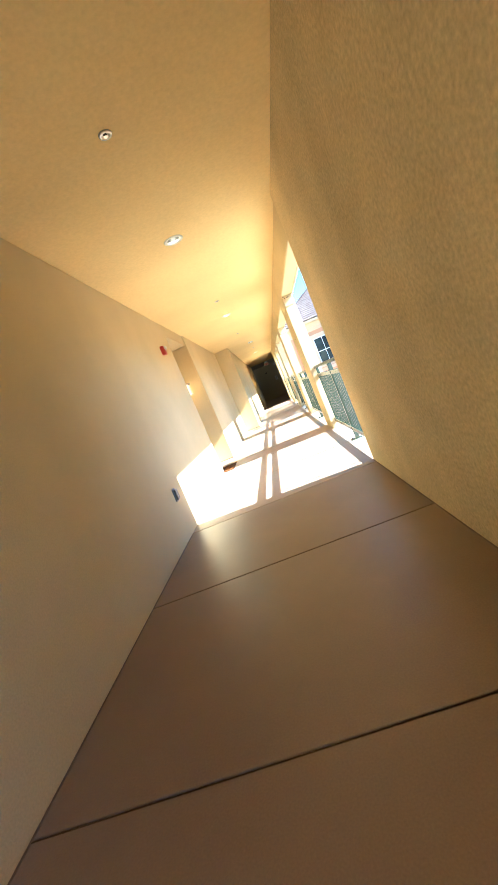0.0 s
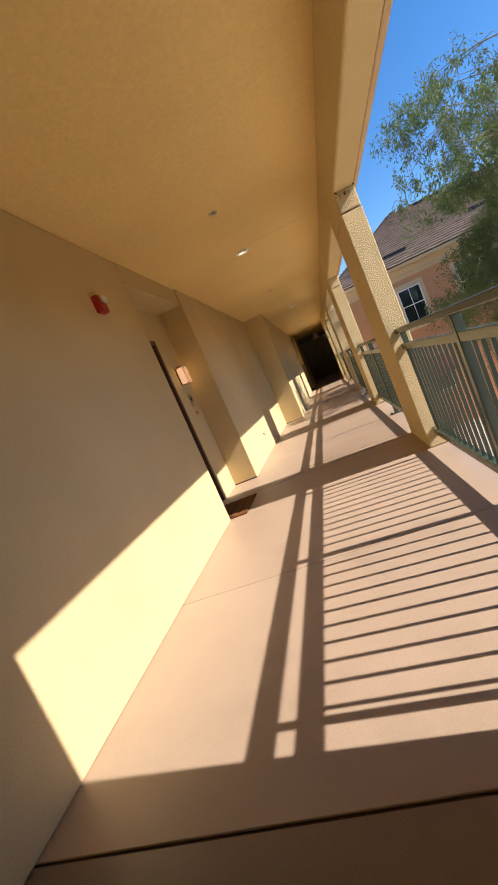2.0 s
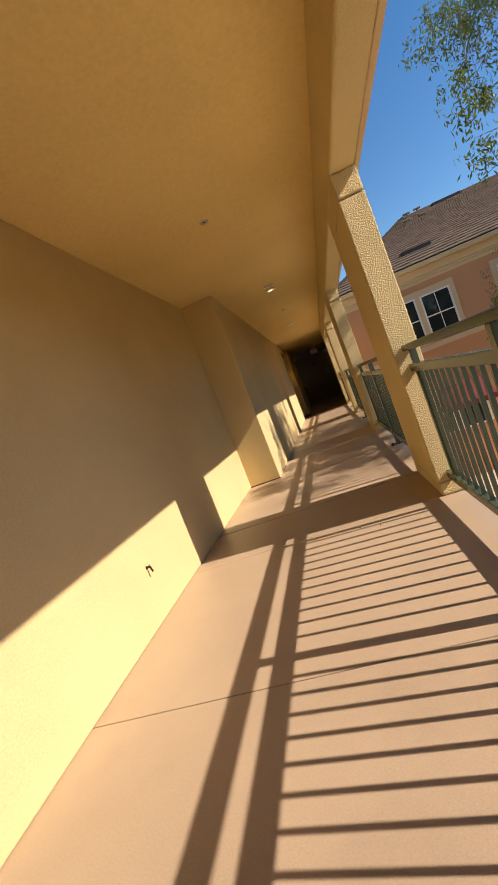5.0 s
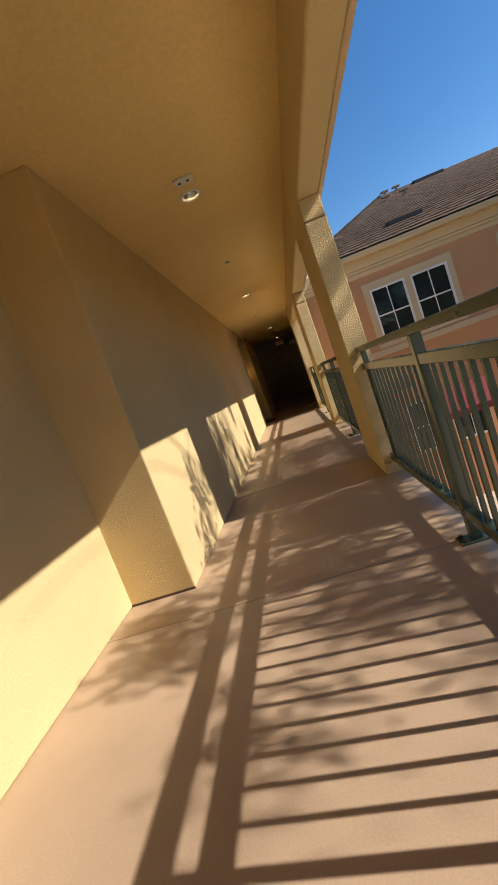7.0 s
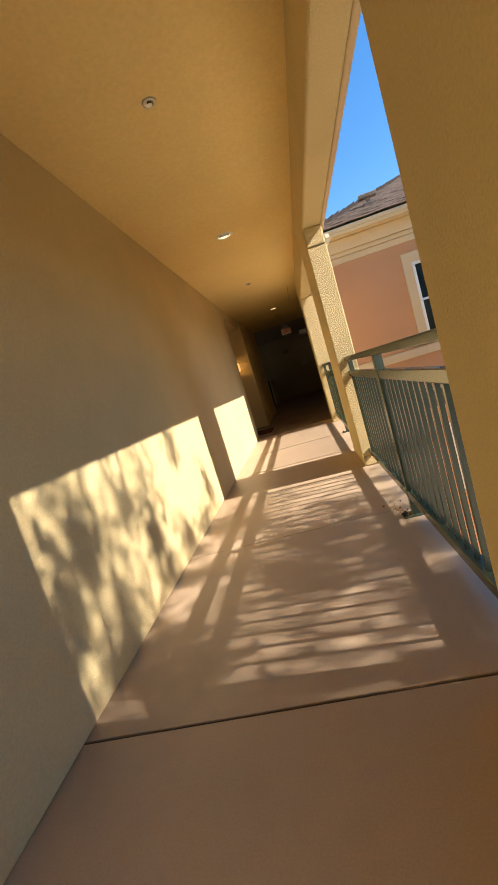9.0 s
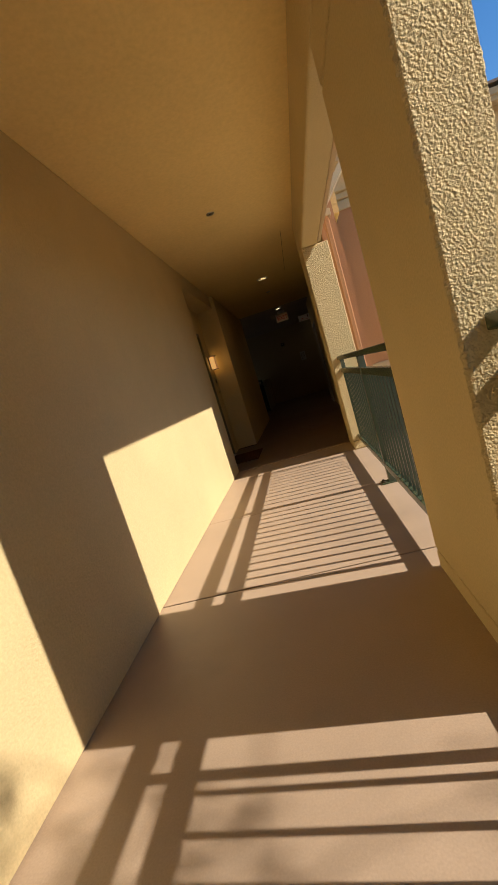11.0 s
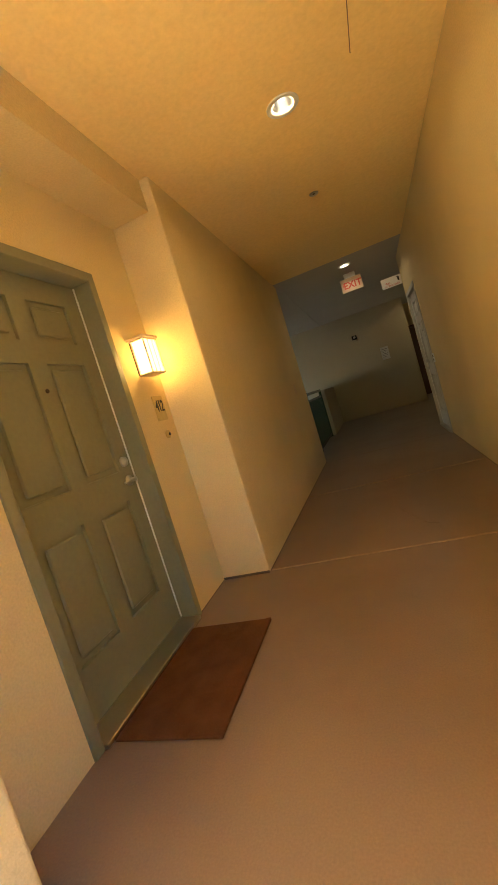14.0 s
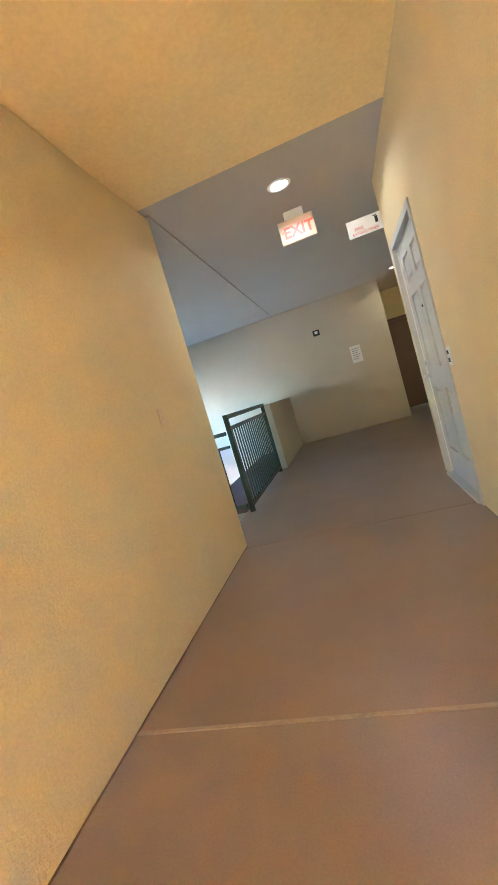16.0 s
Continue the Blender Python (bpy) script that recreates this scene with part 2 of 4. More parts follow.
def slab(bm, axis, a0, a1, u0, u1, z0, z1, holes=()):
    """A wall across axis 'x' or 'y' from a0 to a1, along u and up z, with rectangular holes (u0, u1, z0, z1) through it."""
    us = sorted({u0, u1, *[h[i] for h in holes for i in (0, 1)]})
    zs = sorted({z0, z1, *[h[i] for h in holes for i in (2, 3)]})
    us = [u for u in us if u0 <= u <= u1]
    zs = [z for z in zs if z0 <= z <= z1]

    def solid(i, j):
        if not (0 <= i < len(us) - 1 and 0 <= j < len(zs) - 1):
            return False
        u, z = (us[i] + us[i + 1]) / 2, (zs[j] + zs[j + 1]) / 2
        return not any(h[0] < u < h[1] and h[2] < z < h[3] for h in holes)

    cache = {}

    def v(a, u, z):
        key = (a, u, z)
        if key not in cache:
            cache[key] = bm.verts.new((a, u, z) if axis == "x" else (u, a, z))
        return cache[key]

    for i in range(len(us) - 1):
        for j in range(len(zs) - 1):
            if not solid(i, j):
                continue
            ua, ub, za, zb = us[i], us[i + 1], zs[j], zs[j + 1]
            bm.faces.new((v(a0, ua, za), v(a0, ub, za), v(a0, ub, zb), v(a0, ua, zb)))
            bm.faces.new((v(a1, ua, za), v(a1, ua, zb), v(a1, ub, zb), v(a1, ub, za)))
            if not solid(i - 1, j):
                bm.faces.new((v(a0, ua, za), v(a0, ua, zb), v(a1, ua, zb), v(a1, ua, za)))
            if not solid(i + 1, j):
                bm.faces.new((v(a0, ub, za), v(a1, ub, za), v(a1, ub, zb), v(a0, ub, zb)))
            if not solid(i, j - 1):
                bm.faces.new((v(a0, ua, za), v(a1, ua, za), v(a1, ub, za), v(a0, ub, za)))
            if not solid(i, j + 1):
                bm.faces.new((v(a0, ua, zb), v(a0, ub, zb), v(a1, ub, zb), v(a1, ua, zb)))
    bmesh.ops.recalc_face_normals(bm, faces=bm.faces)
    return bm


def rounded(bm, r=0.012):
    """Softens the outer sharp edges of a stucco body."""
    es = [e for e in bm.edges if len(e.link_faces) == 2 and e.calc_face_angle(0) > 1.0]
    bmesh.ops.bevel(bm, geom=es, offset=r, segments=3, profile=0.5, affect="EDGES")
    return bm


def mesh_of(name, bm, mat, smooth=False):
    me = bpy.data.meshes.new(name)
    bmesh.ops.recalc_face_normals(bm, faces=bm.faces)
    bm.to_mesh(me)
    bm.free()
    for p in me.polygons:
        p.use_smooth = smooth
    me.materials.append(mat)
    return me


def part(name, bm, mat, parent=None, label="", smooth=False):
    ob = new(name, mesh_of(name, bm, mat, smooth))
    if parent is not None:
        ob.parent = parent
    if label:
        tagged(ob, label=label)
    return ob


def B():
    return bmesh.new()


def bx(*a, **k):
    return box(bmesh.new(), *a, **k)


def thing(name, label, category, group="", at=(0, 0, 0)):
    ob = new(name)
    ob.empty_display_size = 0.1
    ob.location = at
    return tagged(ob, label=label, category=category, group=group)


def structure(name, bm, mat, label, smooth=False):
    return tagged(part(name, bm, mat, smooth=smooth), label=label, category=name.split("_")[0], kind="structure")


def lettering(name, text, size, mat, parent, m, depth=0.0015, bold=0.0):
    cu = bpy.data.curves.new(name, "FONT")
    cu.body, cu.size, cu.extrude, cu.offset = text, size, depth, bold
    cu.align_x, cu.align_y = "CENTER", "CENTER"
    tmp = bpy.data.objects.new(name, cu)
    scene.collection.objects.link(tmp)
    dg = bpy.context.evaluated_depsgraph_get()
    me = bpy.data.meshes.new_from_object(tmp.evaluated_get(dg))
    bpy.data.objects.remove(tmp)
    me.materials.clear()
    me.materials.append(mat)
    ob = new(name, me)
    ob.parent = parent
    ob.matrix_basis = m
    return ob


# ---- plan ----
CEIL = 2.665
XA, XA_IN, XB, XC, XC_IN, XD = -1.536, -1.84, -1.507, -1.058, -1.337, -0.995
COL_IN, COL_OUT, COL_W = 0.43, 0.605, 0.82
COLS = [6.70, 10.36, 14.02, 17.68]
RAIL_X = 0.525
BEAM = 2.283
SOFFIT = 2.462
ALC1 = (6.69, 8.23)
ALC2 = (21.88, 23.765)
X_R = 0.755

# ---- left walls ----
structure("wall_left_near", rounded(slab(B(), "x", XA - 0.35, XA, -3.75, ALC1[0], 0, CEIL)), STUCCO, "yellow stucco corridor wall beside the deck")
structure("wall_left_middle", rounded(slab(B(), "x", XB - 0.4, XB, ALC1[1], 13.2, 0, CEIL)), STUCCO, "yellow stucco corridor wall between two projections")
structure("wall_left_far", rounded(slab(B(), "x", XC - 0.9, XC, 12.98, ALC2[0], 0, CEIL)), STUCCO, "long yellow stucco wall standing forward into the corridor")
structure("wall_left_inner", rounded(slab(B(), "x", XD - 0.5, XD, ALC2[1], 27.36, 0, CEIL)), STUCCO, "yellow stucco wall of the covered corridor")
D1 = (6.72, 7.63, 2.07)
D2 = (22.345, 23.342, 2.07)
structure("wall_entry_near", slab(B(), "x", XA_IN - 0.25, XA_IN, ALC1[0], ALC1[1], 0, SOFFIT, [(D1[0], D1[1], -1, D1[2])]), STUCCO, "recessed stucco wall round the brown entry door")
structure("wall_entry_far", slab(B(), "x", XC_IN - 0.25, XC_IN, ALC2[0], ALC2[1], 0, SOFFIT, [(D2[0], D2[1], -1, D2[2])]), STUCCO, "recessed stucco wall round the olive entry door")
structure("soffit_near", bx(XA_IN - 0.25, XA, ALC1[0], ALC1[1], SOFFIT, CEIL), STUCCO, "lowered stucco soffit over the entry recess")
structure("soffit_far", bx(XC_IN - 0.25, XC, ALC2[0], ALC2[1], SOFFIT, CEIL), STUCCO, "lowered stucco soffit over the second entry recess")

# ---- right walls ----
structure("wall_right_near", rounded(slab(B(), "x", 0.40, 0.605, -0.9, 3.93, 0, CEIL)), STUCCO_MID, "yellow rough stucco wall ending at the open gallery")
structure("wall_right_far", slab(B(), "x", X_R, X_R + 0.16, 21.87, 28.33, 0, CEIL, [(27.20, 28.21, -1, 2.06)]), STUCCO, "yellow stucco wall of the covered corridor with a door")
structure("wall_behind", bx(XA, 0.605, -4.0, -3.75, 0, CEIL), STUCCO, "plain stucco wall closing the corridor")

# ---- ceiling and beam ----
CANS = [(-0.58, 3.93), (-0.535, 8.19), (-0.328, 14.09), (-0.306, 18.25), (-0.103, 23.81)]
LOBBY_CANS = [(-0.004, 27.77), (1.375, 32.236)]


def ceiling_plate(bm, x0, x1, y0, y1, z0, z1, cans):
    """A ceiling slab with a square recess for each downlight inside it."""
    holes = [(y - 0.063, y + 0.063, x - 0.063, x + 0.063) for x, y in cans if x0 < x < x1 and y0 + 0.07 < y < y1 - 0.07]
    plate = slab(B(), "x", z0, z0 + 0.1, y0, y1, x0, x1, holes)
    for v in plate.verts:
        v.co = (v.co.z, v.co.y, v.co.x)
    me = bpy.data.meshes.new("plate")
    plate.to_mesh(me)
    plate.free()
    bm.from_mesh(me)
    bpy.data.meshes.remove(me)
    box(bm, x0, x1, y0, y1, z0 + 0.103, z1)
    return bm


bm = B()
ceiling_plate(bm, -2.1, COL_OUT, -4.0, 8.056, CEIL, CEIL + 0.25, CANS)
ceiling_plate(bm, -2.1, COL_OUT, 8.060, 21.88, CEIL, CEIL + 0.25, CANS)
ceiling_plate(bm, -2.1, X_R + 0.25, 21.88, 27.19, CEIL, CEIL + 0.25, CANS)
structure("ceiling", bm, CEILING, "yellow painted stucco ceiling of the gallery")
structure("ceiling_joint", bx(0.2855, 0.2900, 21.75, 23.7, CEIL - 0.003, CEIL - 0.0005), SEALANT, "thin dark seam in the ceiling")
structure("beam", rounded(slab(B(), "x", COL_IN, COL_OUT, 3.93, 21.88, BEAM, CEIL), 0.02), STUCCO, "stucco edge beam carried by the columns")
structure("beam_rear", rounded(slab(B(), "x", COL_IN, COL_OUT, -3.75, -0.9, BEAM, CEIL), 0.02), STUCCO, "stucco edge beam over the rear bay")
bm = B()
box(bm, COL_OUT, 0.645, -3.7, 21.33, 2.288, 2.359, 0.010)
box(bm, COL_OUT, 0.655, -3.7, 21.33, 2.36, 2.47, 0.012)
box(bm, COL_OUT, 0.69, -3.7, 21.33, 2.472, 2.62, 0.015)
box(bm, COL_OUT, 0.73, -3.7, 21.33, 2.622, 3.05, 0.015)
structure("trim_eave", bm, CREAM, "stepped cream moulding along the outer edge of the beam")


# ---- columns ----
def column(y0, y1, x1, name="column", capped=True):
    t = tagged(thing(name, "rough yellow stucco pier with smooth inner face and scored base", "column", "gallery piers", (COL_IN, y0, 0)), kind="structure")

    def piece(nm, z0, z1, grow=0.0, r=0.014):
        bm = box(B(), COL_IN - grow, x1 + grow, y0 - grow, y1 + grow, z0, z1, r, 3)
        bmesh.ops.translate(bm, verts=bm.verts, vec=(-COL_IN, -y0, 0))
        ob = part(nm, bm, STUCCO_ROUGH, t, smooth=False)
        ob.data.materials.append(STUCCO)
        for f in ob.data.polygons:
            if f.normal.x < -0.8:
                f.material_index = 1

    w, z0, z1, cell = x1 - COL_IN, 0.104, (2.103 if capped else BEAM - 0.004), 0.006
    nu, nz = int(w / cell), int((z1 - z0) / cell)
    vs, fs = [], []
    for k in range(nz + 1):
        z = z0 + (z1 - z0) * k / nz
        for i in range(nu + 1):
            x = w * i / nu
            q = Vector((x, y0, z))
            n = noise.noise(q * 78) + 0.55 * noise.noise(q * 170)
            h = 0.001
            if i in (0, nu):
                side = -1 if i == 0 else 1
                vs.append((x + side * (0.001 + 0.006 * max(0.0, n)), 0.012, z))
            elif k in (0, nz):
                vs.append((x, 0.004, z))
            else:
                vs.append((x, -h, z))
    for k in range(nz):
        for i in range(nu):
            a = k * (nu + 1) + i
            fs.append((a, a + 1, a + nu + 2, a + nu + 1))
    me = bpy.data.meshes.new("rough_face")
    me.from_pydata(vs, [], fs)
    me.materials.append(STUCCO_ROUGH)
    face = new("rough_face", me)
    face.parent = t
    tagged(face, label="coarse dashed stucco coat")
    piece("base", 0.0, 0.098)
    piece("shaft", 0.100, 2.105 if capped else BEAM - 0.001, r=0.012)
    if capped:
        piece("cap", 2.110, BEAM - 0.001)
    return t


piers = [column(COLS[0], COLS[0] + COL_W, COL_OUT)]
for y in COLS[1:]:
    piers.append(copy_thing(piers[0], Matrix.Translation((COL_IN, y, 0))))
column(21.34, 21.878, 0.715, capped=False)


# ---- railings ----
def railing(y0, y1, back=1.43, near_pitch=0.0965, last=0.135):
    t = thing("railing", "dark green painted steel railing with slim balusters", "railing", "gallery railings", (RAIL_X, y0, 0))
    L = y1 - y0
    mid = L - back
    part("top_rail", bx(-0.032, 0.032, 0.0, L, 1.035, 1.078, 0.006), GREEN, t)
    part("upper_rail", bx(-0.022, 0.022, 0.0, mid - 0.026, 0.892, 0.945, 0.004), GREEN, t)
    part("upper_rail", bx(-0.022, 0.022, mid + 0.026, L, 0.892, 0.945, 0.004), GREEN, t)
    part("bottom_rail", bx(-0.026, 0.026, 0.0, L, 0.118, 0.172, 0.004), GREEN, t)
    part("post", bx(-0.026, 0.026, mid - 0.026, mid + 0.026, 0.012, 1.035, 0.004), GREEN, t)
    for y in (0.115, L - last):
        part("end_post", bx(-0.020, 0.020, y - 0.018, y + 0.018, 0.172, 1.035, 0.003), GREEN, t)
    foot = part("foot", bx(-0.085, 0.060, mid - 0.045, mid + 0.045, 0.0, 0.012, 0.003), GREEN, t)
    for dy in (-0.028, 0.028):
        bolt = part("bolt", lathe(B(), (-0.062, mid + dy, 0.012), (0, 0, 1), [(0.012, 0), (0.012, 0.008), (0.006, 0.012), (0, 0.013)], 10), DARK_METAL, foot)
    me = mesh_of("baluster", bx(-0.0095, 0.0095, -0.0095, 0.0095, 0.172, 0.892), GREEN)
    for side in (-1, 1):
        k = 1
        room = mid if side < 0 else L - mid
        pitch = near_pitch if side < 0 else 0.1105
        while 0.026 + pitch * k < room - (0.150 if side < 0 else last + 0.03):
            ob = new("baluster", me)
            ob.parent = t
            ob.location = (0, mid + side * (0.026 + pitch * k), 0)
            k += 1
    return t


first = railing(7.52, 10.36)
for y in (11.18, 14.84, 18.50):
    copy_thing(first, Matrix.Translation((RAIL_X, y, 0)))
copy_thing(first, Matrix.Translation((RAIL_X, -3.745, 0)))
railing(3.93, 6.70, 1.475, 0.1105, 0.135)


# ---- doors ----
def door(name, x, y0, y1, top, leaf_mat, frame_mat, label, facing=1, setback=0.10, handle_far=True, mat_metal=METAL):
    """An entry door in a wall across x; facing +1: it shows to +x."""
    t = thing(name, label, "door", at=(x, (y0 + y1) / 2, 0))
    tagged(t, kind="structure")
    w, f = (y1 - y0) / 2, 0.052
    s = facing

    def X(a, b):
        return (min(a * s, b * s), max(a * s, b * s))

    for side in (-1, 1):
        a, b = sorted((side * (w - f), side * w))
        part("jamb", bx(*X(-0.17, 0.012), a, b, 0, top, 0.004), frame_mat, t)
        a, b = sorted((side * (w - f - 0.014), side * (w - f)))
        part("door_stop", bx(*X(-0.155, -setback - 0.048), a, b, 0, top - f, 0.002), frame_mat, t)
    part("head", bx(*X(-0.17, 0.012), -w + f, w - f, top - f, top, 0.004), frame_mat, t)
    part("threshold", bx(*X(-0.17, 0.03), -w + f, w - f, 0.0, 0.022, 0.006), METAL, t, "worn metal threshold")
    lw = w - f - 0.005
    lt = top - f - 0.006
    st, mu = 0.115 * lw / 0.44, 0.055 * lw / 0.44
    cols = ((-lw + st, -mu), (mu, lw - st))
    rows_ = ((0.255, 0.80), (0.965, 1.575), (1.685, lt - 0.12))
    holes = [(c[0], c[1], r[0], r[1]) for c in cols for r in rows_]
    leaf = part("leaf", slab(B(), "x", *X(-setback - 0.045, -setback), -lw, lw, 0.024, lt, holes), leaf_mat, t)
    for h in holes:
        bm = B()
        box(bm, *X(-setback - 0.036, -setback - 0.018), h[0], h[1], h[2], h[3])
        box(bm, *X(-setback - 0.020, -setback - 0.004), h[0] + 0.03, h[1] - 0.03, h[2] + 0.03, h[3] - 0.03, 0.007, 1)
        part("panel", bm, leaf_mat, leaf)
    hy = (lw - 0.062) * (1 if handle_far else -1)
    d = -1 if handle_far else 1
    bm = lathe(B(), (-setback * s, hy, 0.90), (s, 0, 0), [(0.0, 0.0), (0.030, 0.0), (0.030, 0.008), (0.014, 0.012), (0.012, 0.05), (0.0, 0.05)])
    tube(bm, ((-setback + 0.045) * s, hy, 0.90), ((-setback + 0.045) * s, hy + d * 0.10, 0.90), 0.010, 0.008, 10)
    part("lever_handle", bm, mat_metal, leaf, smooth=True)
    part("deadbolt", lathe(B(), (-setback * s, hy, 1.01), (s, 0, 0), [(0.0, 0.0), (0.029, 0.0), (0.027, 0.016), (0.012, 0.018), (0.010, 0.026), (0.0, 0.026)]), mat_metal, leaf, smooth=True)
    part("peephole", lathe(B(), (-setback * s, 0, 1.44), (s, 0, 0), [(0.0, 0.0), (0.011, 0.0), (0.010, 0.006), (0.004, 0.007), (0.0, 0.004)], 14), DARK_METAL, leaf, smooth=True)
    for hz in (0.25, 1.02, lt - 0.22):
        part("hinge", tube(B(), ((-setback + 0.004) * s, -hy / abs(hy) * (lw + 0.004), hz - 0.05), ((-setback + 0.004) * s, -hy / abs(hy) * (lw + 0.004), hz + 0.05), 0.008, 0.008, 10), mat_metal, t)
    part("weather_strip", bx(*X(-setback - 0.002, -setback + 0.006), hy / abs(hy) * (lw + 0.0005) - 0.004, hy / abs(hy) * (lw + 0.0005) + 0.004, 0.03, lt), WHITE, t, "pale weather strip along the latch edge")
    return t


door("door_1", XA_IN, D1[0], D1[1], D1[2], DOOR_BROWN, FRAME_BROWN, "closed dark brown six-panel entry door with metal lever")
door("door_2", XC_IN, D2[0], D2[1], D2[2], DOOR_OLIVE, DOOR_OLIVE, "closed olive green six-panel entry door with metal lever")
door("door_3", X_R, 27.20, 28.21, 2.06, DOOR_GREY, DOOR_GREY, "closed pale grey six-panel door in the corridor wall", facing=-1, setback=0.03)


# ---- wall things ----
def sconce(x, y, z, glass_mat, power):
    t = thing("wall_lamp", "lit square wall lantern with frosted panes in a thin frame", "wall lamp", "entry lamps", (x, y, z))
    w, h, d = 0.075, 0.105, 0.11
    part("back_plate", bx(0.0, 0.014, -0.06, 0.06, -0.10, 0.12, 0.004), DARK_METAL, t)
    for ya in (-w, w):
        for xa in (0.022, d):
            part("corner_bar", bx(xa - 0.004, xa + 0.004, ya - 0.004, ya + 0.004, -h, h, 0.001), AGED_BRASS, t)
    for za in (-h, h):
        part("cage_ring", bx(0.014, d + 0.006, -w - 0.006, w + 0.006, za - 0.005, za + 0.005, 0.002), AGED_BRASS, t)
    for ya in (-w / 3, w / 3):
        part("pane_bar", bx(d - 0.003, d + 0.004, ya - 0.0016, ya + 0.0016, -h, h), AGED_BRASS, t)
    part("cap", bx(0.0, d + 0.015, -w - 0.014, w + 0.014, h + 0.006, h + 0.022, 0.006), AGED_BRASS, t)
    shade = part("shade", bx(0.026, d - 0.004, -w + 0.004, w - 0.004, -h + 0.007, h - 0.007, 0.003), glass_mat, t, "glowing frosted glass")
    shade.visible_shadow = False
    li = new("wall_lamp_light", bpy.data.lights.new("wall_lamp_light", "POINT"))
    li.data.energy, li.data.color, li.data.shadow_soft_size = power, (1.0, 0.60, 0.17), 0.05
    li.location = (x + 0.065, y, z)
    return t


sconce(XA_IN, 7.95, 1.60, LAMP_PALE, SCONCE_POWER)
sconce(XC_IN, 23.57, 1.575, LAMP_AMBER, SCONCE_POWER)


def number_plate(x, y, z, text):
    t = thing("number_plate", "small brass door number plate reading " + text, "number plate", "unit numbers", (x, y, z))
    part("plate", bx(0.0, 0.006, -0.062, 0.062, -0.082, 0.082, 0.002), BRASS, t)
    lettering("digits", text, 0.105, BLACK, t, pose(0.0075, 0, 0.012, 90, 0, 90) @ Matrix.Diagonal((0.62, 1, 1, 1)), bold=0.001)
    b = thing("door_bell", "small round brass door bell button under the number", "door bell", "door bells", (x, y, z - 0.175))
    part("ring", lathe(B(), (0, 0, 0), (1, 0, 0), [(0, 0), (0.028, 0), (0.026, 0.010), (0.014, 0.014), (0.0, 0.014)]), BRASS, b, smooth=True)
    part("button", lathe(B(), (0.012, 0, 0), (1, 0, 0), [(0.010, 0), (0.010, 0.006), (0.0, 0.008)], 14), DARK_METAL, b, smooth=True)


number_plate(XA_IN, 8.0, 1.29, "414")
number_plate(XC_IN, 23.63, 1.26, "412")

alarm = thing("fire_alarm", "red wall-mounted fire alarm horn with strobe", "fire alarm", at=(XA, 5.97, 2.14))
part("housing", bx(0.0, 0.055, -0.055, 0.055, -0.065, 0.065, 0.008), RED, alarm)
part("strobe", bx(0.055, 0.085, -0.035, 0.035, 0.0, 0.05, 0.010), WHITE, alarm, "clear strobe lens")
for k in range(5):
    part("grille_bar", bx(0.055, 0.059, -0.04, 0.04, -0.052 + k * 0.010, -0.047 + k * 0.010), RED, alarm)

outlet = thing("outlet_box", "grey weatherproof outlet box with a lifted cover low on the wall", "outlet", at=(XA, 3.79, 0.437))
part("plate", bx(0.0, 0.012, -0.042, 0.042, -0.066, 0.066, 0.004), GREY_BOX, outlet)
part("cover", bx(0.012, 0.034, -0.030, 0.030, -0.052, 0.052, 0.006), GREY_BOX, outlet)
part("slot", bx(0.034, 0.036, -0.005, 0.012, -0.035, 0.035), BLACK, outlet)
part("socket_face", bx(0.012, 0.0365, -0.018, -0.006, -0.03, 0.03, 0.002), WHITE, outlet)

hook = thing("hose_bib", "small dark metal hose tap on the stucco", "tap", at=(XB, 9.73, 0.35))
part("flange", lathe(B(), (0, 0, 0), (1, 0, 0), [(0, 0), (0.012, 0), (0.011, 0.004), (0.006, 0.006), (0.006, 0.03), (0, 0.03)], 14), DARK_METAL, hook)
part("spout", tube(B(), (0.026, 0, 0), (0.034, 0, -0.035), 0.007, 0.006, 10), DARK_METAL, hook)
part("key", bx(0.018, 0.023, -0.014, 0.014, 0.006, 0.012, 0.001), DARK_METAL, hook)

switch = thing("light_switch", "pale blank cover plate on the stucco wall", "switch", at=(XD, 26.55, 1.17))
part("plate", bx(0.0, 0.007, -0.037, 0.037, -0.058, 0.058, 0.002), CREAM, switch)
part("toggle", bx(0.007, 0.013, -0.009, 0.009, -0.016, 0.016, 0.002), CREAM, switch)


plate = thing("switch_plate", "small white plate with two dark toggles beside the grey door", "switch", at=(X_R, 27.135, 1.03))
part("cover", bx(-0.007, 0.0, -0.04, 0.04, -0.06, 0.06, 0.002), WHITE, plate)
for z in (-0.025, 0.025):
    part("toggle", bx(-0.013, -0.007, -0.012, 0.012, z - 0.013, z + 0.013, 0.002), DARK_METAL, plate)


